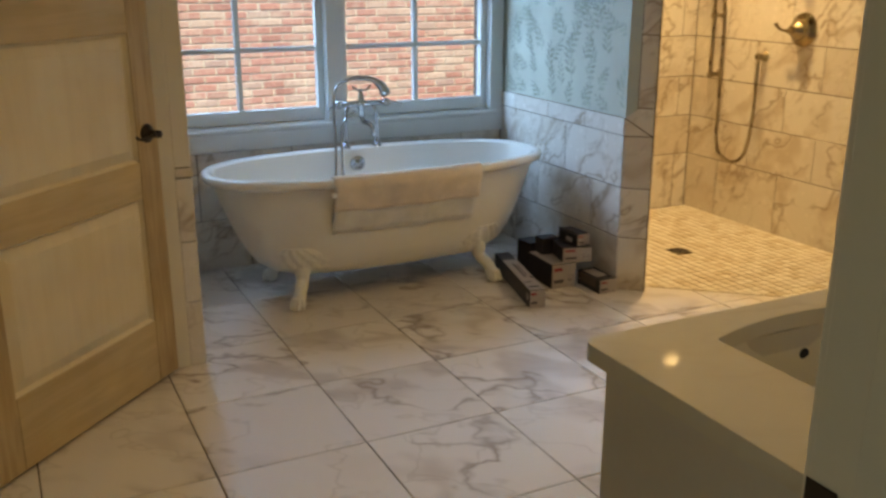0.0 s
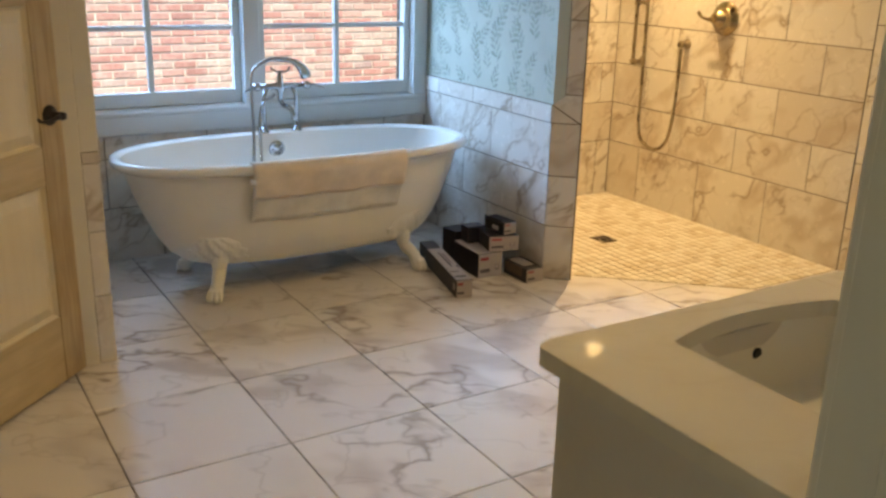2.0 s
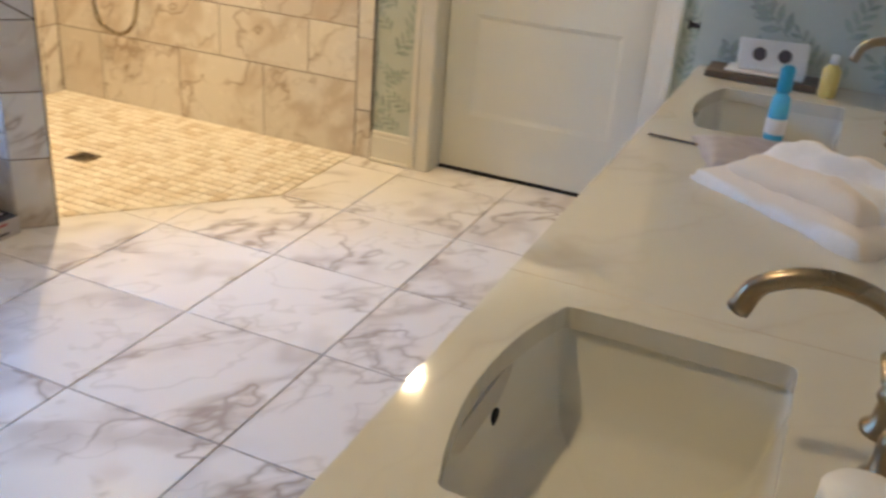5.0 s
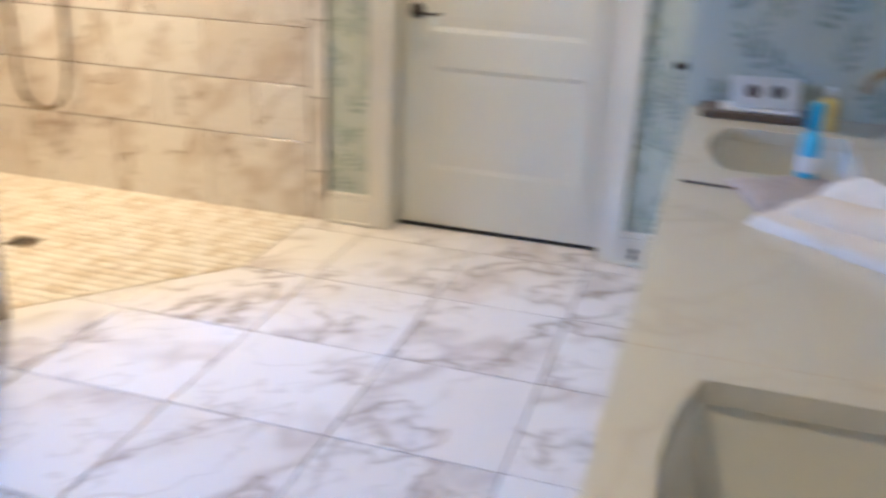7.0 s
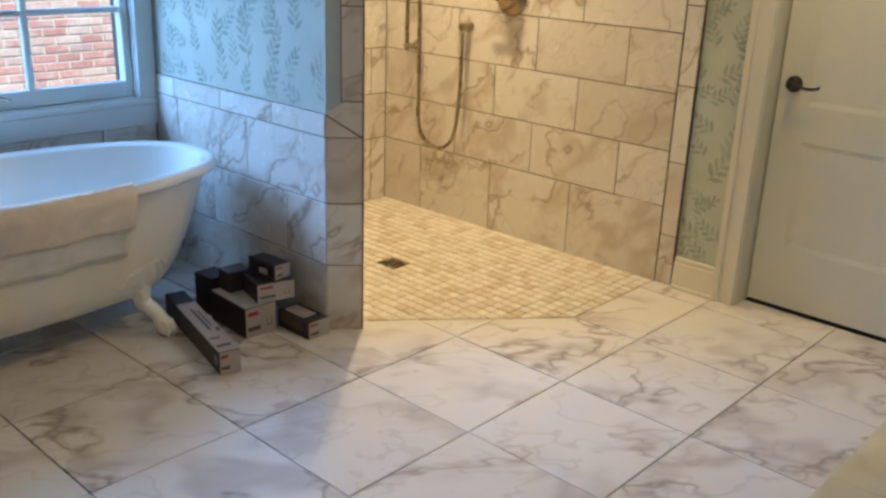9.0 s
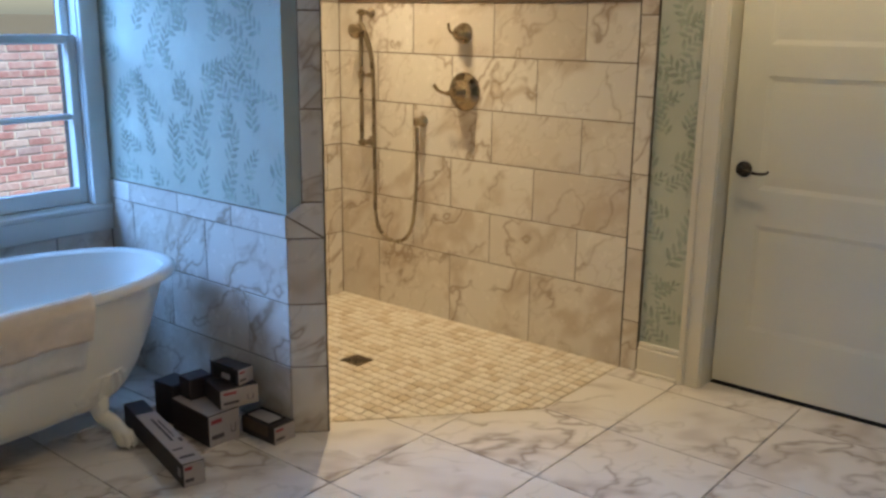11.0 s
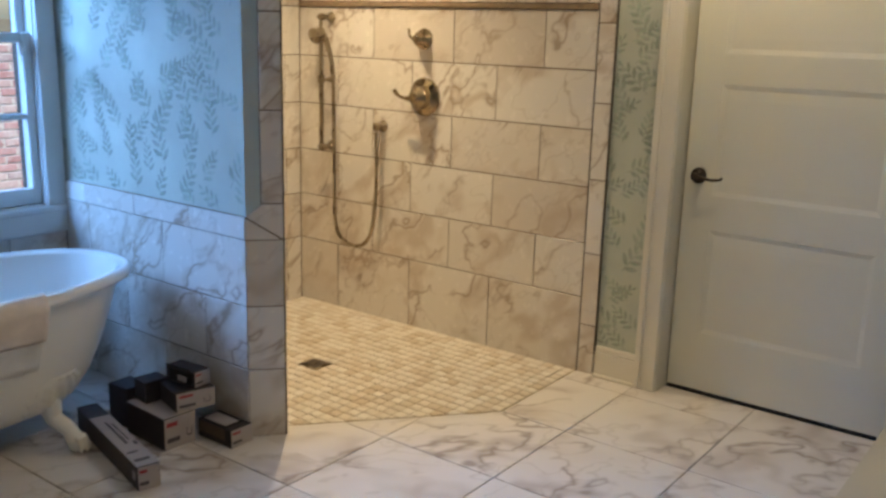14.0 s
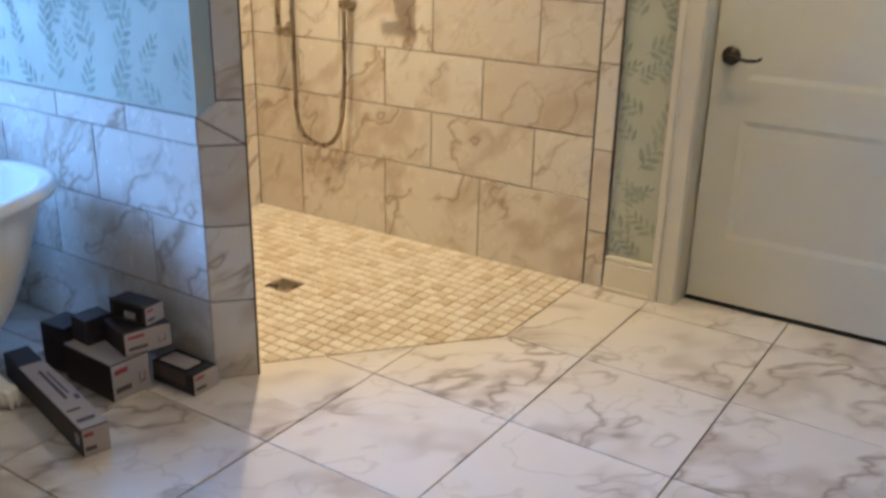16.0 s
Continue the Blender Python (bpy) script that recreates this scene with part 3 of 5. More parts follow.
part("door_stop", boxed((EX1 - 0.012, FRONT - 0.09, 0), (EX1, FRONT - 0.055, EZ), 0.003, 1), CREAM, entry)
part("casing", boxed((EX1 + 0.006, FRONT, 0), (EX1 + 0.10, FRONT + 0.018, EZ + 0.10), 0.004, 2), CREAM, entry)
part("casing", boxed((EX0 - 0.10, FRONT, 0), (EX0 - 0.006, FRONT + 0.018, EZ + 0.10), 0.004, 2), CREAM, entry)
part("casing", boxed((EX1 + 0.006, FRONT - 0.173, 0), (EX1 + 0.10, FRONT - 0.151, EZ + 0.10), 0.004, 2), CREAM, entry)
strike = part("strike_plate", boxed((EX1 - 0.0025, FRONT - 0.032, 0.940), (EX1 - 0.0002, FRONT + 0.007, 1.000), 0.0008, 1), BRONZE, entry, "dark bronze strike plate")
# black slab on the plate, painted as the shaded latch hole
part("latch_hole", boxed((EX1 - 0.0035, FRONT - 0.022, 0.958), (EX1 - 0.0024, FRONT - 0.006, 0.982)), BLACK, strike)

# ---------------------------------------------------------------- bathtub
TX, TY = 1.625, 3.505


def loop(a, b, z, n=2.5, steps=72):
    out = []
    for i in range(steps):
        t = 2 * math.pi * i / steps
        c, s = math.cos(t), math.sin(t)
        out.append((TX + a * math.copysign(abs(c) ** (2 / n), c), TY + b * math.copysign(abs(s) ** (2 / n), s), z))
    return out


def skin(bm, loops, cap_first=False, cap_last=False):
    rings = [[bm.verts.new(p) for p in q] for q in loops]
    k = len(rings[0])
    for a, b in zip(rings, rings[1:]):
        for i in range(k):
            j = (i + 1) % k
            bm.faces.new((a[i], a[j], b[j], b[i]))
    if cap_first:
        bm.faces.new(rings[0][::-1])
    if cap_last:
        bm.faces.new(rings[-1])
    return bm


tub = thing("bathtub", "white double-ended clawfoot bathtub with rolled rim", "bathtub")
outer = [(0.40, 0.12, 0.128), (0.50, 0.18, 0.134), (0.565, 0.222, 0.152), (0.62, 0.252, 0.19), (0.665, 0.272, 0.25), (0.705, 0.288, 0.33),
         (0.742, 0.302, 0.42), (0.773, 0.316, 0.51), (0.795, 0.328, 0.572)]
part("outer_shell", skin(bmesh.new(), [loop(a + 0.014, b, z) for a, b, z in outer], True), ENAMEL_OUT, tub, "matt white painted cast outer shell", True)
rim = [(0.795, 0.328, 0.572), (0.815, 0.347, 0.572), (0.832, 0.364, 0.580), (0.840, 0.372, 0.594), (0.836, 0.368, 0.609), (0.822, 0.354, 0.618), (0.804, 0.338, 0.617), (0.790, 0.324, 0.606)]
part("rolled_rim", skin(bmesh.new(), [loop(a + 0.014, b + 0.004, z) for a, b, z in rim]), ENAMEL, tub, "glossy white rolled rim", True)
inner = [(0.790, 0.324, 0.606), (0.775, 0.310, 0.56), (0.735, 0.288, 0.44), (0.69, 0.268, 0.32), (0.63, 0.24, 0.24), (0.55, 0.20, 0.205), (0.40, 0.13, 0.195), (0.2, 0.06, 0.190)]
part("basin", skin(bmesh.new(), [loop(a + 0.014, b + 0.004, z) for a, b, z in inner], False, True), ENAMEL, tub, "glossy white enamel inside", True)
part("drain", lathe(bmesh.new(), [(0.03, 0), (0.03, 0.003), (0.02, 0.006)], pose(TX, TY, 0.191)), CHROME, tub, smooth=True)
M_OVER = Matrix.Translation((1.622, TY + 0.306, 0.535)) @ Matrix.Rotation(radians(98), 4, "X")
over = part("overflow_plate", lathe(bmesh.new(), [(0.041, 0), (0.041, 0.004), (0.035, 0.009), (0.012, 0.010), (0.010, 0.014)], M_OVER), CHROME, tub, "round chrome overflow plate", True)
# dark slabs paint the shade inside the plate's slots
for k in range(6):
    a = k * math.pi / 3
    part("slot", boxed((0.017, -0.003, 0.0092), (0.027, 0.003, 0.0102), 0, 1, M_OVER @ Matrix.Rotation(a, 4, "Z")), INK, over)


def shell_reach(fx, fy, ang, t, z):
    """How far out along a foot's own x the tub's shell lies, t to its side and z up."""
    c, sn = math.cos(radians(ang)), math.sin(radians(ang))
    for (a0, b0, z0), (a1, b1, z1) in zip(outer, outer[1:]):
        if z0 <= z <= z1:
            f = (z - z0) / (z1 - z0)
            a, b = a0 + (a1 - a0) * f + 0.014, b0 + (b1 - b0) * f
    lo, hi = -0.4, 0.3
    for _ in range(24):
        mid = (lo + hi) / 2
        x, y = fx + c * mid - sn * t - TX, fy + sn * mid + c * t - TY
        lo, hi = (mid, hi) if abs(x / a) ** 2.5 + abs(y / b) ** 2.5 < 1 else (lo, mid)
    return lo


def claw_foot_mesh(fx, fy, ang):
    """Ball-and-claw foot: leafy bracket on the shell, bowed ankle, paw with toes. Outwards is local +x, floor at z = 0."""
    bm = bmesh.new()
    # leafy bracket that follows the shell
    rows = []
    for i in range(13):
        z = 0.136 + 0.152 * i / 12
        half = 0.036 + 0.082 * math.sin(math.pi * min(1, 0.18 + 0.72 * i / 12)) * (1 + 0.16 * math.sin(i * 2.1))
        row = []
        for k in range(17):
            u = k / 8 - 1
            out = shell_reach(fx, fy, ang, u * half, z)
            ridge = 0.016 * (1 - abs(u) ** 1.6) + 0.006 * math.cos(u * 14 + i * 0.9) * (1 - 0.5 * abs(u))
            row.append((out, u * half, z, max(0.003, ridge)))
        rows.append(row)
    front = [[bm.verts.new((x + r, y, z)) for x, y, z, r in row] for row in rows]
    back = [[bm.verts.new((x - 0.012, y, z)) for x, y, z, r in row] for row in rows]
    for i in range(12):
        for k in range(16):
            bm.faces.new((front[i][k], front[i][k + 1], front[i + 1][k + 1], front[i + 1][k]))
            bm.faces.new((back[i][k], back[i + 1][k], back[i + 1][k + 1], back[i][k + 1]))
        bm.faces.new((front[i][0], front[i + 1][0], back[i + 1][0], back[i][0]))
        bm.faces.new((front[i][16], back[i][16], back[i + 1][16], front[i + 1][16]))
    for k in range(16):
        bm.faces.new((front[0][k], back[0][k], back[0][k + 1], front[0][k + 1]))
        bm.faces.new((front[12][k], front[12][k + 1], back[12][k + 1], back[12][k]))
    sx = shell_reach(fx, fy, ang, 0, 0.17)
    tube(bm, curve_points([(sx - 0.01, 0, 0.205), (sx + 0.004, 0, 0.165), (sx + 0.012, 0, 0.125), (-0.018, 0, 0.085), (0.0, 0, 0.050), (0.008, 0, 0.026)], 4),
         [0.040] * 4 + [0.038, 0.036, 0.034, 0.031] + [0.030] * 4 + [0.028, 0.028, 0.029, 0.030] + [0.030] * 5, 14)
    bmesh.ops.create_uvsphere(bm, u_segments=16, v_segments=10, radius=1, matrix=Matrix.LocRotScale((0.012, 0, 0.030), None, (0.036, 0.034, 0.030)))
    for a in (-0.9, -0.3, 0.3, 0.9):
        tube(bm, [(0.0, 0.018 * math.sin(a), 0.066), (0.024 * math.cos(a) + 0.012, 0.028 * math.sin(a), 0.052), (0.036 * math.cos(a) + 0.012, 0.037 * math.sin(a), 0.024), (0.036 * math.cos(a) + 0.014, 0.037 * math.sin(a), 0.006)],
             [0.008, 0.010, 0.009, 0.005], 8)
    bmesh.ops.recalc_face_normals(bm, faces=bm.faces[:])
    return bm


for fx, fy, ang in ((1.125, 3.285, 232), (2.105, 3.256, 308), (1.125, 3.725, 128), (2.115, 3.725, 52)):
    foot = part("claw_foot", claw_foot_mesh(fx, fy, ang), ENAMEL_OUT, tub, "white painted ball-and-claw foot", True)
    fuse = foot.modifiers.new("fuse", "REMESH")
    fuse.mode, fuse.voxel_size, fuse.use_smooth_shade = "VOXEL", 0.0035, True
    foot.matrix_world = pose(fx, fy, 0, 0, 0, ang)

# ---------------------------------------------------------------- tub filler
filler = thing("tub_filler", "chrome deck-mounted tub faucet with hand shower", "faucet")
FY = 3.845
for x in (1.575, 1.745):
    part("riser", tube(bmesh.new(), [(x, FY, 0.612), (x, FY, 0.78), (x + (1.66 - x) * 0.25, FY, 0.832)], 0.010), CHROME, filler, smooth=True)
    part("rose", lathe(bmesh.new(), [(0.026, 0), (0.026, 0.004), (0.014, 0.016), (0.011, 0.03)], pose(x, FY, 0.612)), CHROME, filler, smooth=True)
part("bridge", tube(bmesh.new(), [(1.555, FY, 0.835), (1.66, FY, 0.835), (1.79, FY, 0.835)], [0.013, 0.016, 0.013], 12), CHROME, filler, smooth=True)
for x, s in ((1.545, -1), (1.80, 1)):
    m = Matrix.Translation((x, FY, 0.835)) @ Matrix.Rotation(radians(90 * s), 4, "Y")
    h = part("handle_hub", lathe(bmesh.new(), [(0.012, -0.02), (0.02, -0.008), (0.022, 0.004), (0.016, 0.016), (0.007, 0.022)], m), CHROME, filler, smooth=True)
    part("lever", tube(bmesh.new(), curve_points([(x, FY, 0.838), (x + s * 0.035, FY - 0.02, 0.836), (x + s * 0.075, FY - 0.045, 0.822)], 4), [0.007] * 4 + [0.005] * 5), CHROME, h, smooth=True)
part("valve_body", lathe(bmesh.new(), [(0.008, -0.075), (0.016, -0.06), (0.014, -0.035), (0.022, -0.02), (0.024, 0.01), (0.015, 0.026), (0.017, 0.036), (0.010, 0.06), (0.006, 0.075)], pose(1.662, FY, 0.835)), CHROME, filler, smooth=True)
part("spout", tube(bmesh.new(), curve_points([(1.662, FY, 0.77), (1.668, FY - 0.02, 0.745), (1.685, FY - 0.055, 0.738), (1.697, FY - 0.075, 0.715), (1.698, FY - 0.078, 0.68)], 5), 0.012), CHROME, filler, smooth=True)
part("cradle", tube(bmesh.new(), curve_points([(1.615, FY, 0.925), (1.64, FY - 0.012, 0.905), (1.665, FY, 0.902), (1.69, FY - 0.012, 0.905), (1.715, FY, 0.925)], 4), 0.005, 8), CHROME, filler, smooth=True)
hs = part("hand_shower", tube(bmesh.new(), curve_points([(1.565, FY, 0.945), (1.61, FY, 0.962), (1.67, FY, 0.962), (1.73, FY, 0.952), (1.775, FY, 0.918), (1.80, FY, 0.872)], 5),
                              [0.011] * 8 + [0.013] * 8 + [0.016, 0.018, 0.020, 0.022, 0.024, 0.025, 0.027, 0.028, 0.028, 0.026]), CHROME, filler, "curved chrome hand shower", True)
part("hose", tube(bmesh.new(), curve_points([(1.565, FY, 0.945), (1.527, FY, 0.915), (1.513, FY - 0.01, 0.84), (1.508, FY - 0.03, 0.70), (1.495, FY - 0.07, 0.58), (1.472, FY - 0.12, 0.44), (1.478, FY - 0.16, 0.33), (1.505, FY - 0.14, 0.40), (1.528, FY - 0.07, 0.56), (1.545, FY - 0.02, 0.66), (1.565, FY - 0.012, 0.75), (1.63, FY - 0.012, 0.80)], 6), 0.0075, 8), CHROME, filler, "flexible chrome hose", True)

# ---------------------------------------------------------------- bath mat over the rim
bath_mat = thing("bath_mat", "beige terry bath mat hung over the tub rim", "bath mat")


def drape(x0, x1, drop_in, drop_out, lift, nx=36, lean=0.0):
    """A cloth strip hung over the near rim, inside to outside."""
    bm = bmesh.new()
    prof = []
    for i in range(7):
        f = i / 6
        prof.append((-0.332 + 0.012 * (1 - f) + 0.004, 0.60 - drop_in * (1 - f)))
    prof += [(-0.338, 0.617 + lift), (-0.352, 0.623 + lift), (-0.368, 0.617 + lift), (-0.379 - lift, 0.600), (-0.381 - lift, 0.58)]
    for i in range(1, 9):
        prof.append((-0.381 - lift + 0.001 * math.sin(i) + lean * i / 8, 0.58 - drop_out * i / 8))
    rows = []
    for j in range(nx + 1):
        x = x0 + (x1 - x0) * j / nx
        u = (x - TX) / 0.84
        bow = (1 - abs(u) ** 2.5) ** (1 / 2.5) if abs(u) < 1 else 0
        w = 0.001 * math.sin(j * 0.9) + 0.0015 * math.sin(j * 0.37 + 1)
        rows.append([bm.verts.new((x, TY + y * bow ** 1.0 - (w if z < 0.6 else 0) * 1.0, z + 0.003 * math.sin(j * 0.5) * (z < 0.5))) for y, z in prof])
    for a, b in zip(rows, rows[1:]):
        for i in range(len(prof) - 1):
            bm.faces.new((a[i], b[i], b[i + 1], a[i + 1]))
    bmesh.ops.recalc_face_normals(bm, faces=bm.faces[:])
    bmesh.ops.solidify(bm, geom=bm.faces[:], thickness=0.005)
    return bm


part("terry_layer", drape(1.262, 1.985, 0.05, 0.115, 0.006, 36, 0.036), MAT_BEIGE, bath_mat, smooth=True)
part("backing_layer", drape(1.270, 1.975, 0.03, 0.225, 0.001, 36, 0.080), MAT_PALE, bath_mat, "paler back layer hanging lower", True)
part("care_label", boxed((1.236, TY - 0.390, 0.545), (1.262, TY - 0.384, 0.565), 0.001, 1), PLASTIC_WHITE, bath_mat)

# ---------------------------------------------------------------- cartons
def carton(label, w, d, h, x, y, z, ang, face="pale", bars=2, open_side=False):
    """A printed carton; its labelled end looks along local -y."""
    c = thing("carton", label, "box", "faucet cartons beside the tub", at=pose(x, y, z, 0, 0, ang))
    bm = boxed((-w / 2, 0, 0), (w / 2, d, h), 0.0025, 1)
    part("body", bm, CARD_DARK, c)
    if face == "pale":
        e = part("end_panel", boxed((-w / 2 + 0.002, -0.002, 0.002), (w / 2 - 0.002, 0.0005, h - 0.002), 0.0005, 1), CARD_PALE, c, "pale printed carton end")
        part("print_bar", boxed((-w * 0.42, -0.003, h * 0.72), (-w * 0.08, -0.0019, h * 0.85)), RED_INK, e)
        part("print_bar", boxed((-w * 0.42, -0.003, h * 0.22), (-w * 0.02, -0.0019, h * 0.36)), INK, e)
        if bars > 1:
            part("print_outline", boxed((w * 0.20, -0.003, h * 0.28), (w * 0.36, -0.0019, h * 0.31)), INK, e)
            part("print_outline", boxed((w * 0.20, -0.003, h * 0.31), (w * 0.215, -0.0019, h * 0.55)), INK, e)
            part("print_outline", boxed((w * 0.345, -0.003, h * 0.31), (w * 0.36, -0.0019, h * 0.55)), INK, e)
    return c


long_box = carton("long dark carton with a pale printed lid on the floor", 0.076, 0.60, 0.085, 2.108, 2.824, 0, -14, bars=1)
lid = part("lid_panel", boxed((-0.0375, 0.004, 0.0848), (0.0375, 0.465, 0.0866), 0.0005, 1), CARD_PALE, long_box, "pale printed lid")
for u0, u1, v0, v1 in ((-0.028, 0.022, 0.04, 0.058), (-0.028, 0.008, 0.11, 0.122), (-0.006, 0.004, 0.19, 0.40), (0.012, 0.018, 0.22, 0.38), (0.020, 0.032, 0.17, 0.20)):
    part("print_bar", boxed((u0, v0, 0.0864), (u1, v1, 0.0872)), INK, lid)
part("side_mark", boxed((-0.0392, 0.02, 0.03), (-0.0379, 0.045, 0.06)), CARD_PALE, long_box)
low_box = carton("dark printed carton with a pale end, under a stack", 0.132, 0.242, 0.120, 2.370, 3.006, 0, -3)
part("top_panel", boxed((-0.062, 0.006, 0.1198), (0.062, 0.245, 0.1212), 0.0004, 1), CARD_PALE, low_box, "pale printed carton top")
carton("flat dark carton with a pale printed end on another carton", 0.150, 0.150, 0.074, 2.440, 3.000, 0.1225, -15)
top_box = carton("small opened dark carton on top of the stack", 0.076, 0.150, 0.060, 2.481, 3.012, 0.1975, 5, bars=1)
part("torn_flap", boxed((-0.001, -0.06, 0), (0.001, 0.065, 0.020), 0.0004, 1, pose(-0.037, 0.075, 0.058, 0, -38, 0)), CARD_DARK, top_box)
# black patch on the solid body paints the shade inside the opened side
part("open_side", boxed((-0.0392, 0.012, 0.010), (-0.0379, 0.130, 0.053)), BLACK, top_box)
part("wrapping", boxed((-0.0415, 0.040, 0.014), (-0.0390, 0.085, 0.036), 0.001, 2), CARD_PALE, top_box, "white wrapping showing inside")
carton("dark printed carton standing behind the stack", 0.10, 0.11, 0.158, 2.385, 3.272, 0, 4, face="dark")
carton("dark printed carton leaning in the stack", 0.095, 0.080, 0.082, 2.395, 3.168, 0.1225, -6, face="dark")
flat_box = carton("small opened carton beside the partition", 0.100, 0.185, 0.070, 2.518, 2.846, 0, 0, bars=1)
# black patch on the closed top, coloured like the shaded inside
part("open_top", boxed((-0.044, 0.034, 0.0696), (0.044, 0.178, 0.0706)), BLACK, flat_box, "black patch painted as the shade in the opened carton")
part("packing_paper", boxed((-0.036, 0.045, 0.060), (0.030, 0.170, 0.0735), 0.006, 2), CARD_PALE, flat_box, "crumpled pale packing paper")
part("open_side", boxed((-0.0512, 0.034, 0.024), (-0.0499, 0.178, 0.066)), TRAY, flat_box, "cut-away side showing card")

# ---------------------------------------------------------------- shower fittings
def on_wall(y, z):
    """Local z out of the shower wall, local y up."""
    return Matrix.Translation((SHX, y, z)) @ TO_ROOM


valve = thing("shower_valve", "polished nickel shower valve with lever handle", "shower valve")
esc = part("escutcheon", lathe(bmesh.new(), [(0.092, 0), (0.092, 0.005), (0.085, 0.013), (0.060, 0.020), (0.054, 0.028), (0.052, 0.052), (0.044, 0.066), (0.032, 0.072), (0.029, 0.090), (0.014, 0.097)], on_wall(3.20, 1.172), 36), POLISHED, valve, smooth=True)
m = on_wall(3.20, 1.172)
part("lever", tube(bmesh.new(), [m @ Vector(p) for p in curve_points([(0, 0, 0.080), (-0.045, -0.006, 0.084), (-0.088, 0.004, 0.090), (-0.115, 0.030, 0.094)], 5)], [0.012] * 6 + [0.008] * 6 + [0.010] * 4), POLISHED, valve, smooth=True)
diverter = thing("shower_diverter", "small polished nickel diverter with lever", "shower valve")
m = on_wall(3.21, 1.445)
part("escutcheon", lathe(bmesh.new(), [(0.050, 0), (0.050, 0.005), (0.046, 0.012), (0.036, 0.018), (0.034, 0.046), (0.024, 0.056), (0.018, 0.066), (0.008, 0.070)], m, 28), POLISHED, diverter, smooth=True)
part("lever", tube(bmesh.new(), [m @ Vector(p) for p in curve_points([(0, 0, 0.052), (-0.03, 0.002, 0.056), (-0.045, 0.022, 0.060), (-0.048, 0.048, 0.060)], 4)], 0.0065, 8), POLISHED, diverter, smooth=True)
hand = thing("hand_shower_set", "brushed nickel slide bar with hand shower and hose", "shower set")
BY, BX = 3.826, SHX - 0.072
part("slide_bar", tube(bmesh.new(), [(BX, BY, 0.862), (BX, BY, 1.20), (BX, BY, 1.556)], 0.0105, 14), NICKEL, hand, smooth=True)
for z in (0.878, 1.538):
    b = part("bracket", lathe(bmesh.new(), [(0.027, 0), (0.027, 0.006), (0.014, 0.011), (0.011, 0.050), (0.017, 0.060), (0.019, 0.072), (0.016, 0.086), (0.008, 0.090)], on_wall(BY - 0.006, z)), NICKEL, hand, smooth=True)
    part("finial", tube(bmesh.new(), [(BX, BY - 0.046, z), (BX, BY - 0.030, z), (BX, BY, z), (BX, BY + 0.022, z)], [0.010, 0.014, 0.014, 0.009], 12), NICKEL, b, smooth=True)
part("slider", lathe(bmesh.new(), [(0.015, 0), (0.018, 0.006), (0.018, 0.034), (0.015, 0.040)], pose(BX, BY, 1.206)), NICKEL, hand, smooth=True)
part("slider_knob", tube(bmesh.new(), [(BX, BY, 1.226), (BX, BY - 0.035, 1.226), (BX, BY - 0.055, 1.227), (BX, BY - 0.078, 1.227)], [0.008, 0.008, 0.013, 0.012], 12), NICKEL, hand, smooth=True)
part("holder", tube(bmesh.new(), [(BX, BY, 1.43), (BX - 0.012, BY - 0.02, 1.432), (BX - 0.016, BY - 0.042, 1.434)], [0.017, 0.016, 0.018], 12), NICKEL, hand, smooth=True)
part("shower_handle", tube(bmesh.new(), curve_points([(BX - 0.012, BY - 0.004, 1.478), (BX - 0.012, BY - 0.030, 1.446), (BX - 0.006, BY - 0.052, 1.395), (BX + 0.008, BY - 0.066, 1.315), (BX + 0.016, BY - 0.068, 1.230)], 4), [0.021] * 3 + [0.017] * 4 + [0.0145] * 4 + [0.012] * 6), NICKEL, hand, smooth=True)
part("shower_head", lathe(bmesh.new(), [(0.018, -0.030), (0.028, -0.012), (0.040, 0.006), (0.042, 0.016), (0.036, 0.022)], Matrix.Translation((BX - 0.022, BY + 0.012, 1.448)) @ Matrix.Rotation(radians(-112), 4, "Y")), NICKEL, hand, smooth=True)
HX0 = BX + 0.020
part("hose", tube(bmesh.new(), curve_points([(HX0 - 0.004, BY - 0.068, 1.240), (HX0, BY - 0.068, 1.10), (HX0, BY - 0.070, 0.90), (HX0 + 0.006, BY - 0.068, 0.68), (HX0 + 0.010, BY - 0.068, 0.50), (HX0 + 0.010, BY - 0.098, 0.418), (HX0 + 0.010, BY - 0.150, 0.384), (HX0 + 0.010, BY - 0.215, 0.372), (HX0 + 0.010, BY - 0.285, 0.402), (HX0 + 0.010, BY - 0.332, 0.49), (HX0 + 0.008, BY - 0.356, 0.68), (HX0 + 0.005, BY - 0.362, 0.88), (HX0 + 0.003, BY - 0.364, 0.985)], 6), 0.0098, 10), NICKEL, hand, "ribbed brushed nickel hose", True)
elbow = part("wall_elbow", lathe(bmesh.new(), [(0.030, 0), (0.030, 0.005), (0.018, 0.010), (0.015, 0.036), (0.021, 0.042), (0.021, 0.058), (0.014, 0.064)], on_wall(BY - 0.364, 1.01)), NICKEL, hand, smooth=True)
drain = thing("shower_drain", "square bronze shower drain set in the mosaic", "drain")
part("grate", boxed((3.222, 3.178, -0.002), (3.326, 3.282, 0.0055), 0.001, 1), NICKEL, drain)
# black bars on the grate stand for the shade in its slots
for i in range(5):
    part("slot", boxed((3.236, 3.194 + 0.016 * i, 0.0053), (3.312, 3.201 + 0.016 * i, 0.0061)), BLACK, drain)

# ---------------------------------------------------------------- vanity
VX0, VX1, VY1, VZ = 0.84, 3.068, 0.682, 0.875


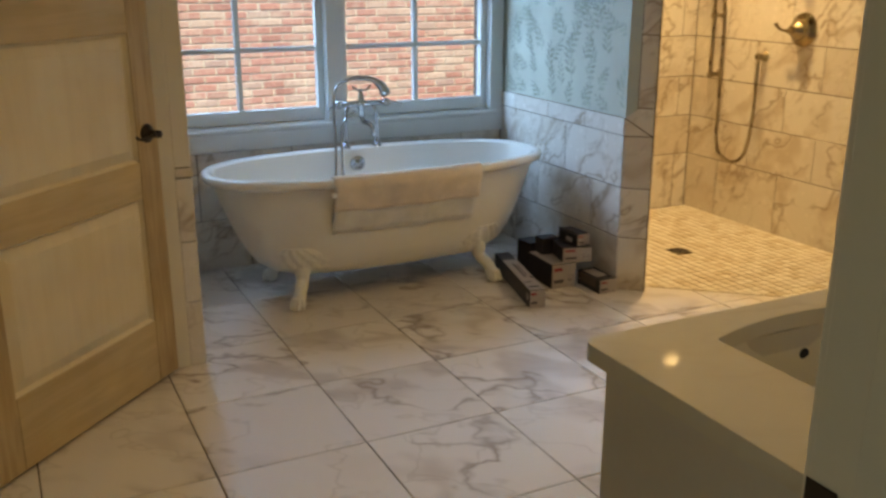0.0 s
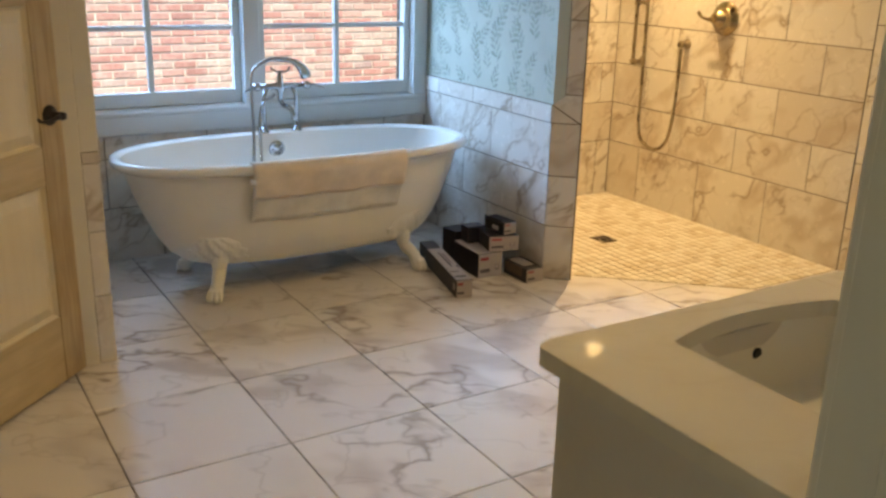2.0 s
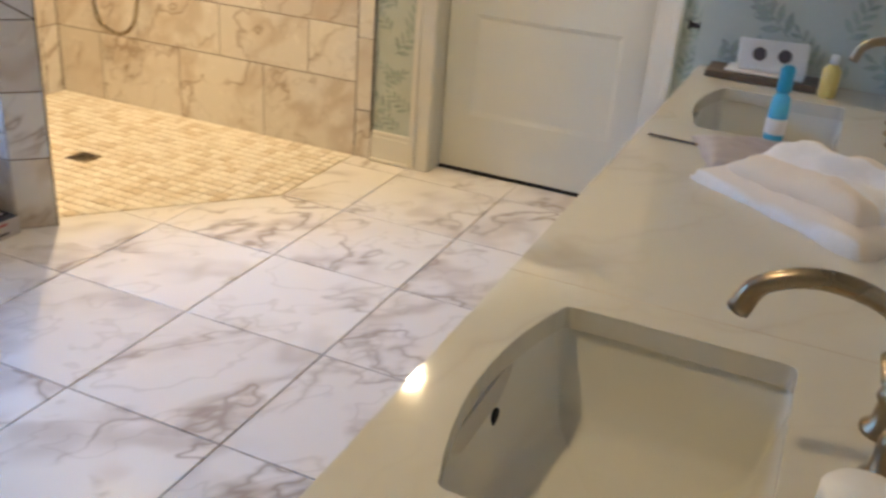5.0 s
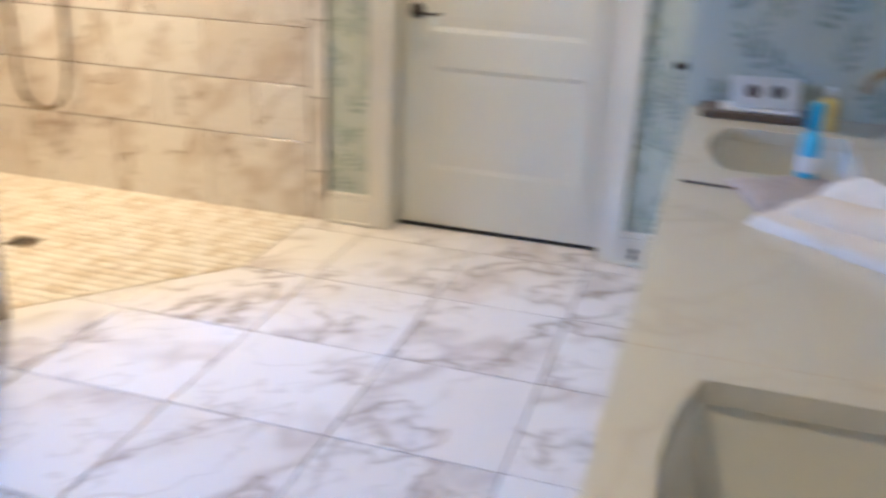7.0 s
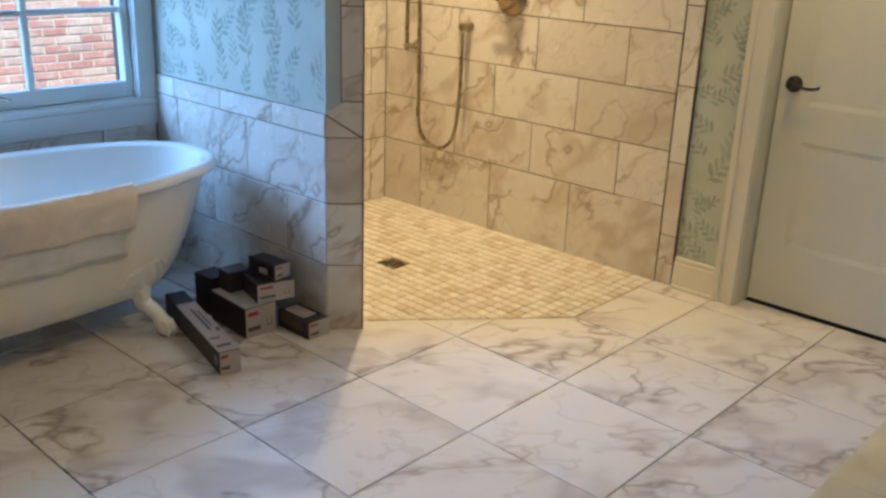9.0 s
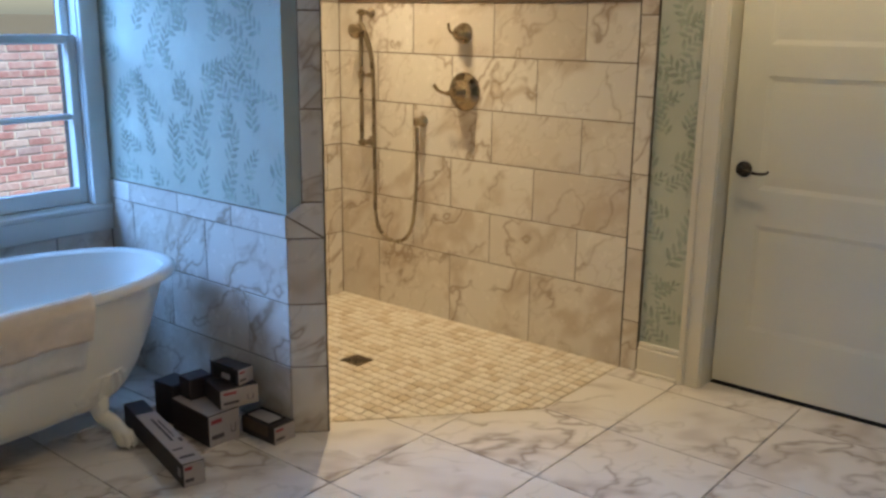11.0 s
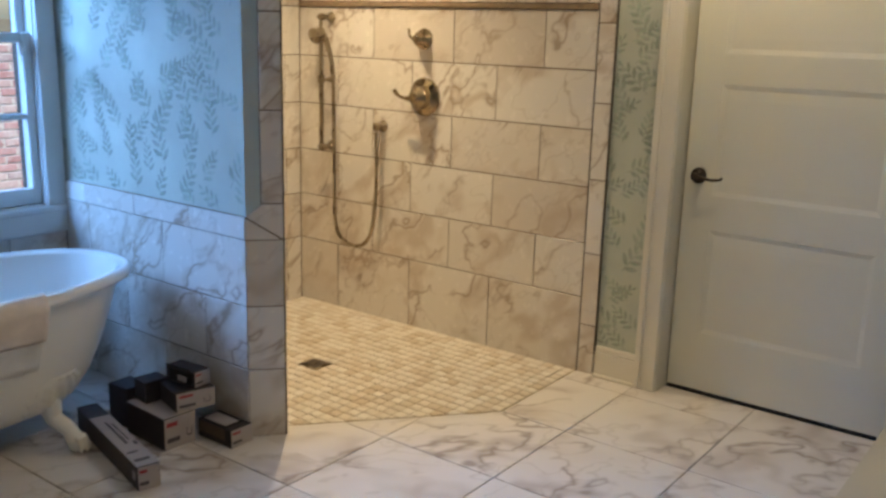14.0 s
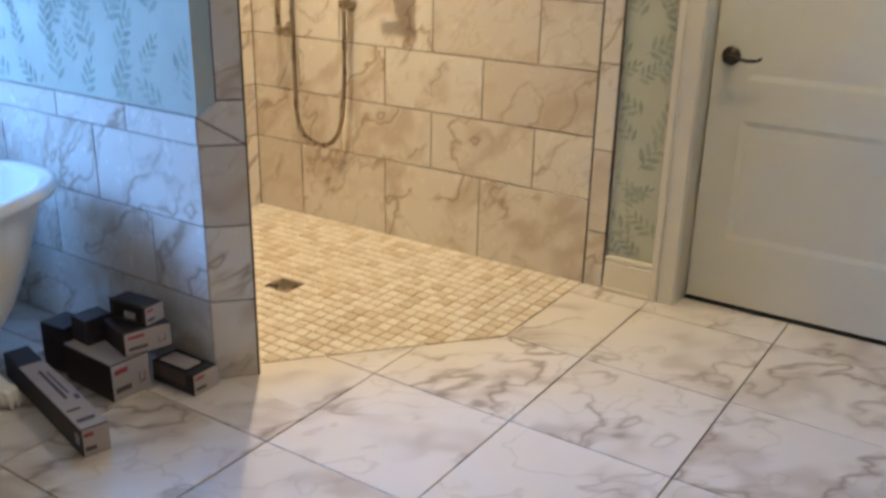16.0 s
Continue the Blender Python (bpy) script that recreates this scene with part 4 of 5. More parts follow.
def sink_outline(x0, x1, grow=0.0):
    y0, y1, bow = 0.285, 0.582, 0.032
    pts = []
    r = 0.014
    for cx, cy, a0 in ((x1 - r, y0 + r, 270), (x1 - r, y1 - r, 0)):
        for k in range(5):
            a = radians(a0 + 22.5 * k)
            pts.append((cx + (r + grow) * math.cos(a), cy + (r + grow) * math.sin(a)))
    n = 14
    for k in range(1, n):
        f = k / n
        pts.append((x1 - r + (x0 - x1 + 2 * r) * f, y1 + grow + bow * 4 * f * (1 - f)))
    for cx, cy, a0 in ((x0 + r, y1 - r, 90), (x0 + r, y0 + r, 180)):
        for k in range(5):
            a = radians(a0 + 22.5 * k)
            pts.append((cx + (r + grow) * math.cos(a), cy + (r + grow) * math.sin(a)))
    return pts


SINKS = ((1.050, 1.466), (2.43, 2.84))
bm = bmesh.new()
outline = [(VX1, FRONT), (VX1, VY1), (VX0 + 0.03, VY1)]
outline += [(VX0 + 0.03 - 0.03 * math.sin(a), VY1 - 0.03 + 0.03 * math.cos(a)) for a in (radians(15 * k) for k in range(1, 6))]
outline += [(VX0, VY1 - 0.03), (VX0, FRONT)]
edges = []
for ring in [outline] + [sink_outline(*s) for s in SINKS]:
    vs = [bm.verts.new((x, y, VZ)) for x, y in ring]
    edges += [bm.edges.new((vs[i], vs[(i + 1) % len(vs)])) for i in range(len(vs))]
bmesh.ops.triangle_fill(bm, use_beauty=True, use_dissolve=False, edges=edges)
for f in bm.faces:
    if f.normal.z < 0:
        f.normal_flip()
ext = bmesh.ops.extrude_face_region(bm, geom=bm.faces[:])
down = [g for g in ext["geom"] if isinstance(g, bmesh.types.BMVert)]
bmesh.ops.translate(bm, verts=down, vec=(0, 0, -0.032))
bmesh.ops.recalc_face_normals(bm, faces=bm.faces[:])
rim_edges = [e for e in bm.edges if len(e.link_faces) == 2 and all(abs(v.co.z - VZ) < 1e-5 for v in e.verts) and abs(e.calc_face_angle(0)) > 1]
bmesh.ops.bevel(bm, geom=rim_edges, offset=0.005, segments=2, affect="EDGES", clamp_overlap=True)
counter = tagged(part("countertop", bm, QUARTZ), "pale grey-beige polished quartz vanity top", "countertop")
part("seam", boxed((1.529, FRONT + 0.02, VZ - 0.030), (1.5300, VY1 + 0.0004, VZ + 0.0003)), PALE_GROUT, counter, "thin joint between two slabs")
splash = tagged(part("backsplash", boxed((VX0, FRONT, VZ + 0.0005), (VX1, FRONT + 0.02, VZ + 0.07), 0.002, 1), QUARTZ), "low quartz backsplash strip", "backsplash")

CX0 = VX0 + 0.030
CB = VZ - 0.033
for i, (x0, x1) in enumerate(((CX0, 1.60), (1.60, 2.33), (2.33, 3.066))):
    cab = thing("vanity_cabinet", "grey-white painted vanity cabinet under quartz top", "cabinet", "vanity cabinets")
    part("side_panel", boxed((x0, FRONT + 0.002, 0.09), (x0 + 0.019, 0.63, CB), 0.001, 1), CABINET, cab)
    part("side_panel", boxed((x1 - 0.019, FRONT + 0.002, 0.09), (x1 - 0.001, 0.63, CB), 0.001, 1), CABINET, cab)
    part("bottom_panel", boxed((x0 + 0.019, FRONT + 0.002, 0.09), (x1 - 0.019, 0.63, 0.11)), CABINET, cab)
    part("back_panel", boxed((x0 + 0.019, FRONT + 0.002, 0.11), (x1 - 0.019, FRONT + 0.012, CB)), CABINET, cab)
    part("front_rail", boxed((x0 + 0.019, 0.61, CB - 0.04), (x1 - 0.019, 0.63, CB)), CABINET, cab)
    part("toe_kick", boxed((x0, FRONT + 0.01, 0.0), (x1 - 0.001, 0.56, 0.09)), CABINET, cab)
    mid = (x0 + x1) / 2
    for a, b in ((x0 + 0.003, mid - 0.002), (mid + 0.002, x1 - 0.004)):
        bm = bmesh.new()
        box(bm, (a, 0.631, 0.10), (a + 0.06, 0.650, CB - 0.006), 0.002, 1)
        box(bm, (b - 0.06, 0.631, 0.10), (b, 0.650, CB - 0.006), 0.002, 1)
        box(bm, (a + 0.06, 0.631, 0.10), (b - 0.06, 0.650, 0.16), 0.002, 1)
        box(bm, (a + 0.06, 0.631, CB - 0.066), (b - 0.06, 0.650, CB - 0.006), 0.002, 1)
        box(bm, (a + 0.06, 0.631, 0.16), (b - 0.06, 0.640, CB - 0.066))
        part("cabinet_door", bm, CABINET, cab)


def sink(x0, x1):
    s = thing("sink", "white undermount porcelain sink with bowed front", "sink", "vanity sinks")
    bm = bmesh.new()
    cx, cy = (x0 + x1) / 2, 0.44
    loops = []
    for grow, scale, z in ((0.006, 1, VZ - 0.033), (0.004, 1, VZ - 0.05), (-0.004, 0.985, VZ - 0.10), (-0.008, 0.95, VZ - 0.145), (-0.01, 0.88, VZ - 0.165), (-0.01, 0.6, VZ - 0.172), (-0.01, 0.12, VZ - 0.178)):
        loops.append([(cx + (x - cx) * scale, cy + (y - cy) * scale, z) for x, y in sink_outline(x0, x1, grow)])
    skin(bm, loops, False, True)
    part("bowl", bm, PORCELAIN, s, smooth=True)
    part("drain", lathe(bmesh.new(), [(0.032, 0), (0.032, 0.003), (0.022, 0.004), (0.020, 0.010)], pose(cx, cy, VZ - 0.1785)), NICKEL, s, smooth=True)
    m = Matrix.Translation((cx + 0.045, 0.6085, VZ - 0.088)) @ Matrix.Rotation(radians(90), 4, "X")
    # black disc: the overflow's inner shade is only its colour
    ring = part("overflow_hole", lathe(bmesh.new(), [(0.0115, -0.004), (0.0115, 0.0015), (0.009, 0.002)], m, 16), BLACK, s, smooth=True)
    return s


for s in SINKS:
    sink(*s)


def basin_faucet(x, y, reach):
    f = thing("basin_faucet", "brushed nickel widespread faucet with gooseneck spout", "faucet", "vanity faucets")
    part("spout_base", lathe(bmesh.new(), [(0.027, 0), (0.027, 0.006), (0.018, 0.014), (0.016, 0.05), (0.014, 0.06)], pose(x, y, VZ)), NICKEL, f, smooth=True)
    part("spout", tube(bmesh.new(), curve_points([(x, y, VZ + 0.055), (x, y, VZ + 0.13), (x, y + 0.19 * reach, VZ + 0.185), (x, y + 0.57 * reach, VZ + 0.202), (x, y + 0.89 * reach, VZ + 0.184), (x, y + reach, VZ + 0.150)], 5), [0.0105] * 20 + [0.0105, 0.011, 0.0115, 0.012, 0.0125, 0.0125]), NICKEL, f, smooth=True)
    for dx in (-0.1, 0.1):
        h = part("handle_base", lathe(bmesh.new(), [(0.025, 0), (0.025, 0.006), (0.016, 0.014), (0.014, 0.036), (0.018, 0.044), (0.014, 0.056), (0.006, 0.060)], pose(x + dx, y, VZ)), NICKEL, f, smooth=True)
        part("handle_lever", tube(bmesh.new(), curve_points([(x + dx, y, VZ + 0.048), (x + dx * 1.3, y + 0.01, VZ + 0.054), (x + dx * 1.65, y + 0.012, VZ + 0.060)], 4), [0.008] * 4 + [0.006] * 5), NICKEL, h, smooth=True)


basin_faucet(1.27, 0.190, 0.172)
basin_faucet(2.655, 0.170, 0.128)

structure("wall_patch", boxed((0.80, FRONT - 0.002, VZ + 0.075), (2.90, FRONT + 0.004, 2.10), 0.001, 1), PLASTIC_WHITE, "bare white wall patch left unpapered above the vanity", "wall")

# towel thrown on the counter
towel = thing("towel", "white towel with tan stripes folded on the counter", "towel", at=pose(2.08, 0.29, VZ, 0, 0, -38))


def rumpled(w, d, h, seed, nx=36, ny=28):
    bm = bmesh.new()
    rows = []
    for i in range(nx + 1):
        row = []
        for j in range(ny + 1):
            u, v = i / nx * 2 - 1, j / ny * 2 - 1
            edge = max(0.0, 1 - max(abs(u), abs(v)) ** 6) ** 0.5
            p = Vector((u * 1.6 + seed, v * 1.6, seed))
            fold = 0.72 + 0.28 * math.sin(3.2 * u + 1.4 * v + 2 * noise.noise(p))
            wob = 1 + 0.10 * noise.noise(Vector((u * 2, v * 2, seed + 4)))
            row.append(bm.verts.new((u * w / 2 * wob, v * d / 2 * wob, 0.004 + h * edge * (0.45 + 0.55 * fold) + 0.007 * noise.noise(p * 2.5) * edge)))
        rows.append(row)
    for a, b in zip(rows, rows[1:]):
        for j in range(ny):
            bm.faces.new((a[j], b[j], b[j + 1], a[j + 1]))
    rim_v = [v for v in bm.verts if v.is_boundary]
    ext = bmesh.ops.extrude_edge_only(bm, edges=[e for e in bm.edges if e.is_boundary])
    for v in ext["geom"]:
        if isinstance(v, bmesh.types.BMVert):
            v.co.z = 0.0
    return bm


part("lower_fold", rumpled(0.29, 0.38, 0.040, 1.0), TOWEL, towel, smooth=True)
part("upper_fold", rumpled(0.22, 0.30, 0.085, 6.0), TOWEL, towel, smooth=True)

spray = thing("cleaner_bottle", "clear blue cleaner bottle with dark blue cap", "bottle", at=pose(2.385, 0.415, VZ))
part("bottle_body", lathe(bmesh.new(), [(0.017, 0), (0.020, 0.006), (0.020, 0.080), (0.018, 0.104), (0.011, 0.116)]), PLASTIC_PALE, spray, smooth=True)
part("label", lathe(bmesh.new(), [(0.0203, 0.03), (0.0206, 0.031), (0.0206, 0.062), (0.0203, 0.063)]), PLASTIC_WHITE, spray, smooth=True)
part("cap", lathe(bmesh.new(), [(0.011, 0.115), (0.015, 0.120), (0.015, 0.164), (0.010, 0.172)]), PLASTIC_BLUE, spray, smooth=True)
yellow = thing("soap_bottle", "small yellow plastic bottle on the counter", "bottle", at=pose(2.93, 0.335, VZ))
part("bottle_body", lathe(bmesh.new(), [(0.020, 0), (0.023, 0.005), (0.023, 0.07), (0.010, 0.085)]), PLASTIC_YELLOW, yellow, smooth=True)
part("cap", lathe(bmesh.new(), [(0.011, 0.085), (0.011, 0.105), (0.008, 0.108)]), PLASTIC_WHITE, yellow, smooth=True)
caulk = thing("cleaner_canister", "white canister with an orange label on the counter", "canister", at=pose(1.052, 0.232, VZ))
part("can", lathe(bmesh.new(), [(0.030, 0), (0.032, 0.004), (0.032, 0.112), (0.030, 0.116)]), PLASTIC_WHITE, caulk, smooth=True)
part("label", lathe(bmesh.new(), [(0.0322, 0.02), (0.0326, 0.021), (0.0326, 0.092), (0.0322, 0.093)]), ORANGE, caulk, "orange printed label", True)
part("lid", lathe(bmesh.new(), [(0.033, 0.112), (0.034, 0.114), (0.034, 0.128), (0.031, 0.132)]), PLASTIC_WHITE, caulk, smooth=True)
tray = tagged(part("tray", boxed((2.93, 0.36, VZ + 0.0005), (3.055, 0.648, VZ + 0.02), 0.004, 2), TRAY), "dark brown tray at the counter's end", "tray")
papers = thing("packaging", "opened white packaging on a dark tray", "packaging")
part("sheet", boxed((2.95, 0.40, VZ + 0.0205), (3.05, 0.60, VZ + 0.026), 0.002, 1), PLASTIC_WHITE, papers)
part("insert", boxed((-0.002, -0.09, 0), (0.012, 0.09, 0.085), 0.004, 2, pose(2.985, 0.485, VZ + 0.026, 0, 18, 12)), PLASTIC_WHITE, papers)
# dark discs paint the shade of the insert's round holes
for dy in (-0.03, 0.035):
    part("cut_out", lathe(bmesh.new(), [(0.018, -0.0035), (0.018, -0.0022)], pose(2.985, 0.485, VZ + 0.026, 0, 18, 12) @ Matrix.Translation((0, dy, 0.045)) @ Matrix.Rotation(radians(90), 4, "Y"), 16), INK, papers)
pencil = thing("pencil", "thin dark pencil lying on the counter", "pencil")
part("shaft", tube(bmesh.new(), [(2.285, 0.555, VZ + 0.004), (2.29, 0.60, VZ + 0.004), (2.295, 0.655, VZ + 0.004)], 0.0028, 6), INK, pencil)
part("tip", tube(bmesh.new(), [(2.285, 0.555, VZ + 0.004), (2.284, 0.542, VZ + 0.004)], [0.0036, 0.0008], 6), CARD_BROWN, pencil)
sheet = thing("wrapping_paper", "crumpled pale wrapping sheet under the towel", "paper", at=pose(2.285, 0.435, VZ, 0, 0, 20))
bm = rumpled(0.20, 0.22, 0.016, 12.0, 16, 16)
part("sheet", bm, CARD_PALE, sheet, smooth=True)
stop = thing("door_stop", "small dark spring door stop on the baseboard", "door stop")
part("spring", lathe(bmesh.new(), [(0.012, 0), (0.010, 0.004), (0.006, 0.006), (0.006, 0.055), (0.010, 0.057), (0.010, 0.068)], Matrix.Translation((SHX - 0.012, 0.845, 0.065)) @ TO_ROOM, 14), BRONZE, stop, smooth=True)
hook = thing("wall_hook", "small black hook on the short wall", "hook")
part("rose", lathe(bmesh.new(), [(0.016, 0), (0.016, 0.005), (0.008, 0.008), (0.008, 0.026), (0.013, 0.030), (0.013, 0.036)], Matrix.Translation((3.095, 0.70, 0.975)) @ Matrix.Rotation(radians(-90), 4, "X"), 16), BRONZE, hook, smooth=True)

# ---------------------------------------------------------------- ceiling lights
# the third ring and diffuser belong to the added fill lamp
for x, y, *rest in DOWNLIGHTS:
    d = thing("ceiling_light", "round recessed ceiling downlight, lit, the third one an added fill", "ceiling light", "recessed downlights")
    part("trim_ring", lathe(bmesh.new(), [(0.085, 0), (0.085, -0.006), (0.050, -0.010), (0.043, -0.004)], pose(x, y, CEIL), 32), PLASTIC_WHITE, d, smooth=True)
    part("diffuser", lathe(bmesh.new(), [(0.036, -0.0045), (0.036, -0.0115), (0.022, -0.013)], pose(x, y, CEIL), 32), GLOW, d, "glowing diffuser", True)

# ---------------------------------------------------------------- outside
ground = structure("ground", boxed((-400, 4.24, -0.5), (400, 800, -0.40)), SOIL, "bare garden ground outside the window", "ground")
GY = 8.5
garden_wall = thing("garden_wall", "weathered red brick garden wall in daylight", "brick wall")
part("mortar_core", boxed((-2.5, GY + 0.006, -0.40), (8.0, GY + 0.2, 1.26)), MORTAR, garden_wall)


def slab(w, h, t, ch):
    """A tile-like piece: front face along local z, chamfered edges, centred."""
    mesh = bpy.data.meshes.new("slab")
    a, b = w / 2, h / 2
    v = [(-a, -b, 0), (a, -b, 0), (a, b, 0), (-a, b, 0), (-a, -b, t - ch), (a, -b, t - ch), (a, b, t - ch), (-a, b, t - ch),
         (-a + ch, -b + ch, t), (a - ch, -b + ch, t), (a - ch, b - ch, t), (-a + ch, b - ch, t)]
    f = [(0, 1, 5, 4), (1, 2, 6, 5), (2, 3, 7, 6), (3, 0, 4, 7), (4, 5, 9, 8), (5, 6, 10, 9), (6, 7, 11, 10), (7, 4, 8, 11), (8, 9, 10, 11)]
    mesh.from_pydata(v, [], f)
    return mesh


random.seed(4)
brick_mesh = slab(0.206, 0.058, 0.014, 0.004)
brick_mesh.materials.append(BRICK)
TO_FRONT = Matrix(((1, 0, 0, 0), (0, 0, -1, 0), (0, 1, 0, 0), (0, 0, 0, 1)))   # local z to -y, local y up
verts, faces = [], []
count = 0
for row in range(22):
    z = -0.36 + 0.0752 * row
    for k in range(47):
        x = -2.4 + 0.224 * k + (0.112 if row % 2 else 0) + random.uniform(-0.004, 0.004)
        m = Matrix.Translation((x, GY + 0.008 + random.uniform(-0.003, 0.003), z)) @ TO_FRONT
        if 1.5 < x < 5.0 and z > 0.06 and count < 300:
            b = new("brick", brick_mesh)
            b.parent, b.matrix_world = garden_wall, m
            count += 1
        else:
            n0 = len(verts)
            verts += [m @ v.co for v in brick_mesh.vertices]
            faces += [tuple(n0 + i for i in p.vertices) for p in brick_mesh.polygons]
mesh = bpy.data.meshes.new("brick_courses")
mesh.from_pydata(verts, [], faces)
mesh.materials.append(BRICK)
rest = tagged(new("brick_courses", mesh), kind="stuff")
rest.parent = garden_wall

# ---------------------------------------------------------------- wallpaper print


def sprig(verts, faces, o, u, v, n, x, y, ang, size, width, height):
    """One printed sprig: a stem and paired leaves, cut off at the wall's edges."""
    c, s = math.cos(ang), math.sin(ang)

    def shape(points):
        flat = [(x + size * (px * c - py * s), y + size * (px * s + py * c)) for px, py in points]
        if all(0.004 < a < width - 0.004 and 0.002 < b_ < height for a, b_ in flat):
            k = len(verts)
            lift = 0.0008 + 0.00002 * (len(faces) % 61)
            verts.extend(o + u * a + v * b_ + n * lift for a, b_ in flat)
            faces.append(tuple(range(k, k + len(flat))))

    for k in range(5):
        shape([(-0.012, 0.2 * k), (0.012, 0.2 * k), (0.010, 0.2 * k + 0.2), (-0.010, 0.2 * k + 0.2)])
    leaves = [(0.96, 0.0, 0.24)]
    for k in range(4):
        h = 0.08 + 0.215 * k
        leaves += [(h, 0.88 - 0.06 * k, 0.40 - 0.035 * k), (h + 0.10, -0.88 + 0.06 * k, 0.39 - 0.035 * k)]
    for h, tilt, length in leaves:
        dx, dy = math.sin(tilt), math.cos(tilt)
        w = length * 0.37
        shape([(dx * length * t + dy * w * q * 0.5, h + dy * length * t - dx * w * q * 0.5)
               for t, q in ((0.04, 0), (0.22, 0.7), (0.5, 1), (0.78, 0.65), (1, 0), (0.78, -0.65), (0.5, -1), (0.22, -0.7))])


def printed(parent, o, u, v, n, width, height, seed, step=0.15):
    rng = random.Random(seed)
    o, u, v, n = Vector(o), Vector(u), Vector(v), Vector(n)
    verts, faces = [], []
    for i in range(-1, int(width / step) + 2):
        for j in range(-1, int(height / step) + 2):
            x = (i + 0.5 + (0.5 if j % 2 else 0)) * step + rng.uniform(-0.03, 0.03)
            y = j * step + rng.uniform(-0.03, 0.03)
            ang = rng.choice((-0.6, -0.25, 0.2, 0.55, 0.9, -1.0)) + rng.uniform(-0.15, 0.15)
            sprig(verts, faces, o, u, v, n, x, y, ang, rng.uniform(0.115, 0.165), width, height)
    mesh = bpy.data.meshes.new("leaf_print")
    mesh.from_pydata(verts, [], faces)
    mesh.materials.append(PRINT)
    ob = tagged(new("leaf_print", mesh), "grey-green printed leaf sprigs", kind="stuff")
    ob.parent = parent


printed(wall_partition, (PX0 + 0.010, 4.03, 0.835), (0, -1, 0), (0, 0, 1), (-1, 0, 0), 1.14, 1.67, 3, 0.118)
printed(wall_shower, (SHX + 0.012, 2.215, 0.14), (0, -1, 0), (0, 0, 1), (-1, 0, 0), 0.225, 2.36, 5, 0.112)
printed(wall_shower, (SHX + 0.012, 0.905, 0.14), (0, -1, 0), (0, 0, 1), (-1, 0, 0), 0.205, 2.36, 8, 0.112)
printed(wall_wing, (3.07, 0.70, 0.88), (0, -1, 0), (0, 0, 1), (-1, 0, 0), 0.66, 1.62, 9, 0.13)

# ---------------------------------------------------------------- tiles
FLAT = Matrix.Identity(4)
TO_LEFT = Matrix(((0, 0, -1, 0), (-1, 0, 0, 0), (0, 1, 0, 0), (0, 0, 0, 1)))    # local z to -x, local x to -y
TO_RIGHT = Matrix(((0, 0, 1, 0), (1, 0, 0, 0), (0, 1, 0, 0), (0, 0, 0, 1)))     # local z to +x
cache = {}
JOINT = 0.0048


def tile(parent, frame_m, at, w, h, mat, t=0.010, name="tile", joint=JOINT):
    """A rectangular tile whose back lies at `at`, in the plane of frame_m."""
    key = (round(w, 4), round(h, 4), mat.name, t)
    if key not in cache:
        cache[key] = slab(w - joint, h - joint, t, 0.0012)
        cache[key].materials.append(mat)
    ob = new(name, cache[key])
    ob.parent = parent
    ob.matrix_world = Matrix.Translation(at) @ frame_m
    return ob


def clip(poly, a, b, c):
    """The part of a polygon where a x + b y >= c."""
    out = []
    for i in range(len(poly)):
        p, q = poly[i], poly[(i + 1) % len(poly)]
        dp, dq = a * p[0] + b * p[1] - c, a * q[0] + b * q[1] - c
        if dp >= 0:
            out.append(p)
        if dp * dq < 0:
            f = dp / (dp - dq)
            out.append((p[0] + (q[0] - p[0]) * f, p[1] + (q[1] - p[1]) * f))
    return out


def cut_tile(parent, poly, mat, t=0.0085, base=-0.0085):
    """A floor tile cut to a convex outline."""
    bm = bmesh.new()
    prism(bm, poly, base, base + t)
    bmesh.ops.recalc_face_normals(bm, faces=bm.faces[:])
    ob = part("tile", bm, mat, parent)
    return ob


# floor: square tiles, cut along the shower's edge
PIT = 0.4905
PITY = 0.4965
KX, KY = 3.392, 2.290            # corner of the mosaic's edge
LX, LY = 2.690, 2.884            # where the slanting edge meets the partition
na, nb = (KY - LY), -(KX - LX)   # normal towards the room
nl = math.hypot(na, nb)
na, nb = na / nl, nb / nl
nc = na * KX + nb * KY
for i in range(-7, 5):
    for j in range(-7, 5):
        x0, y0 = 2.414 + PIT * i, 2.0 + PITY * j
        x1, y1 = x0 + PIT, y0 + PITY
        g = JOINT / 2
        a, b, c, d = max(x0 + g, -1.48), max(y0 + g, -2.0), min(x1 - g, 4.10), min(y1 - g, 4.06)
        if c - a < 0.02 or d - b < 0.02:
            continue
        whole = x0 >= -1.48 and y0 >= -2.0 and x1 <= 4.0 and y1 <= 4.06
        poly = [(a, b), (c, b), (c, d), (a, d)]
        behind = [na * x + nb * y < nc and y > KY for x, y in poly]
        if c < PX1 or not any(behind):
            if whole:
                tile(floor, FLAT, (x0 + PIT / 2, y0 + PITY / 2, -0.0095), PIT, PITY, FLOOR_TILE, 0.0095)
            else:
                cut_tile(floor, poly, FLOOR_TILE)
            continue
        if a < PX0 and d > 2.95:
            cut_tile(floor, clip(poly, -1, 0, -(PX0 + 0.02)), FLOOR_TILE)
            if b > LY:
                continue
            poly = clip(poly, 1, 0, PX0 + 0.02)
        if a > KX - 0.05:
            poly = clip(poly, 0, -1, -(KY - g))
        else:
            poly = clip(poly, na, nb, nc + g)
        if len(poly) > 2:
            cut_tile(floor, poly, FLOOR_TILE)

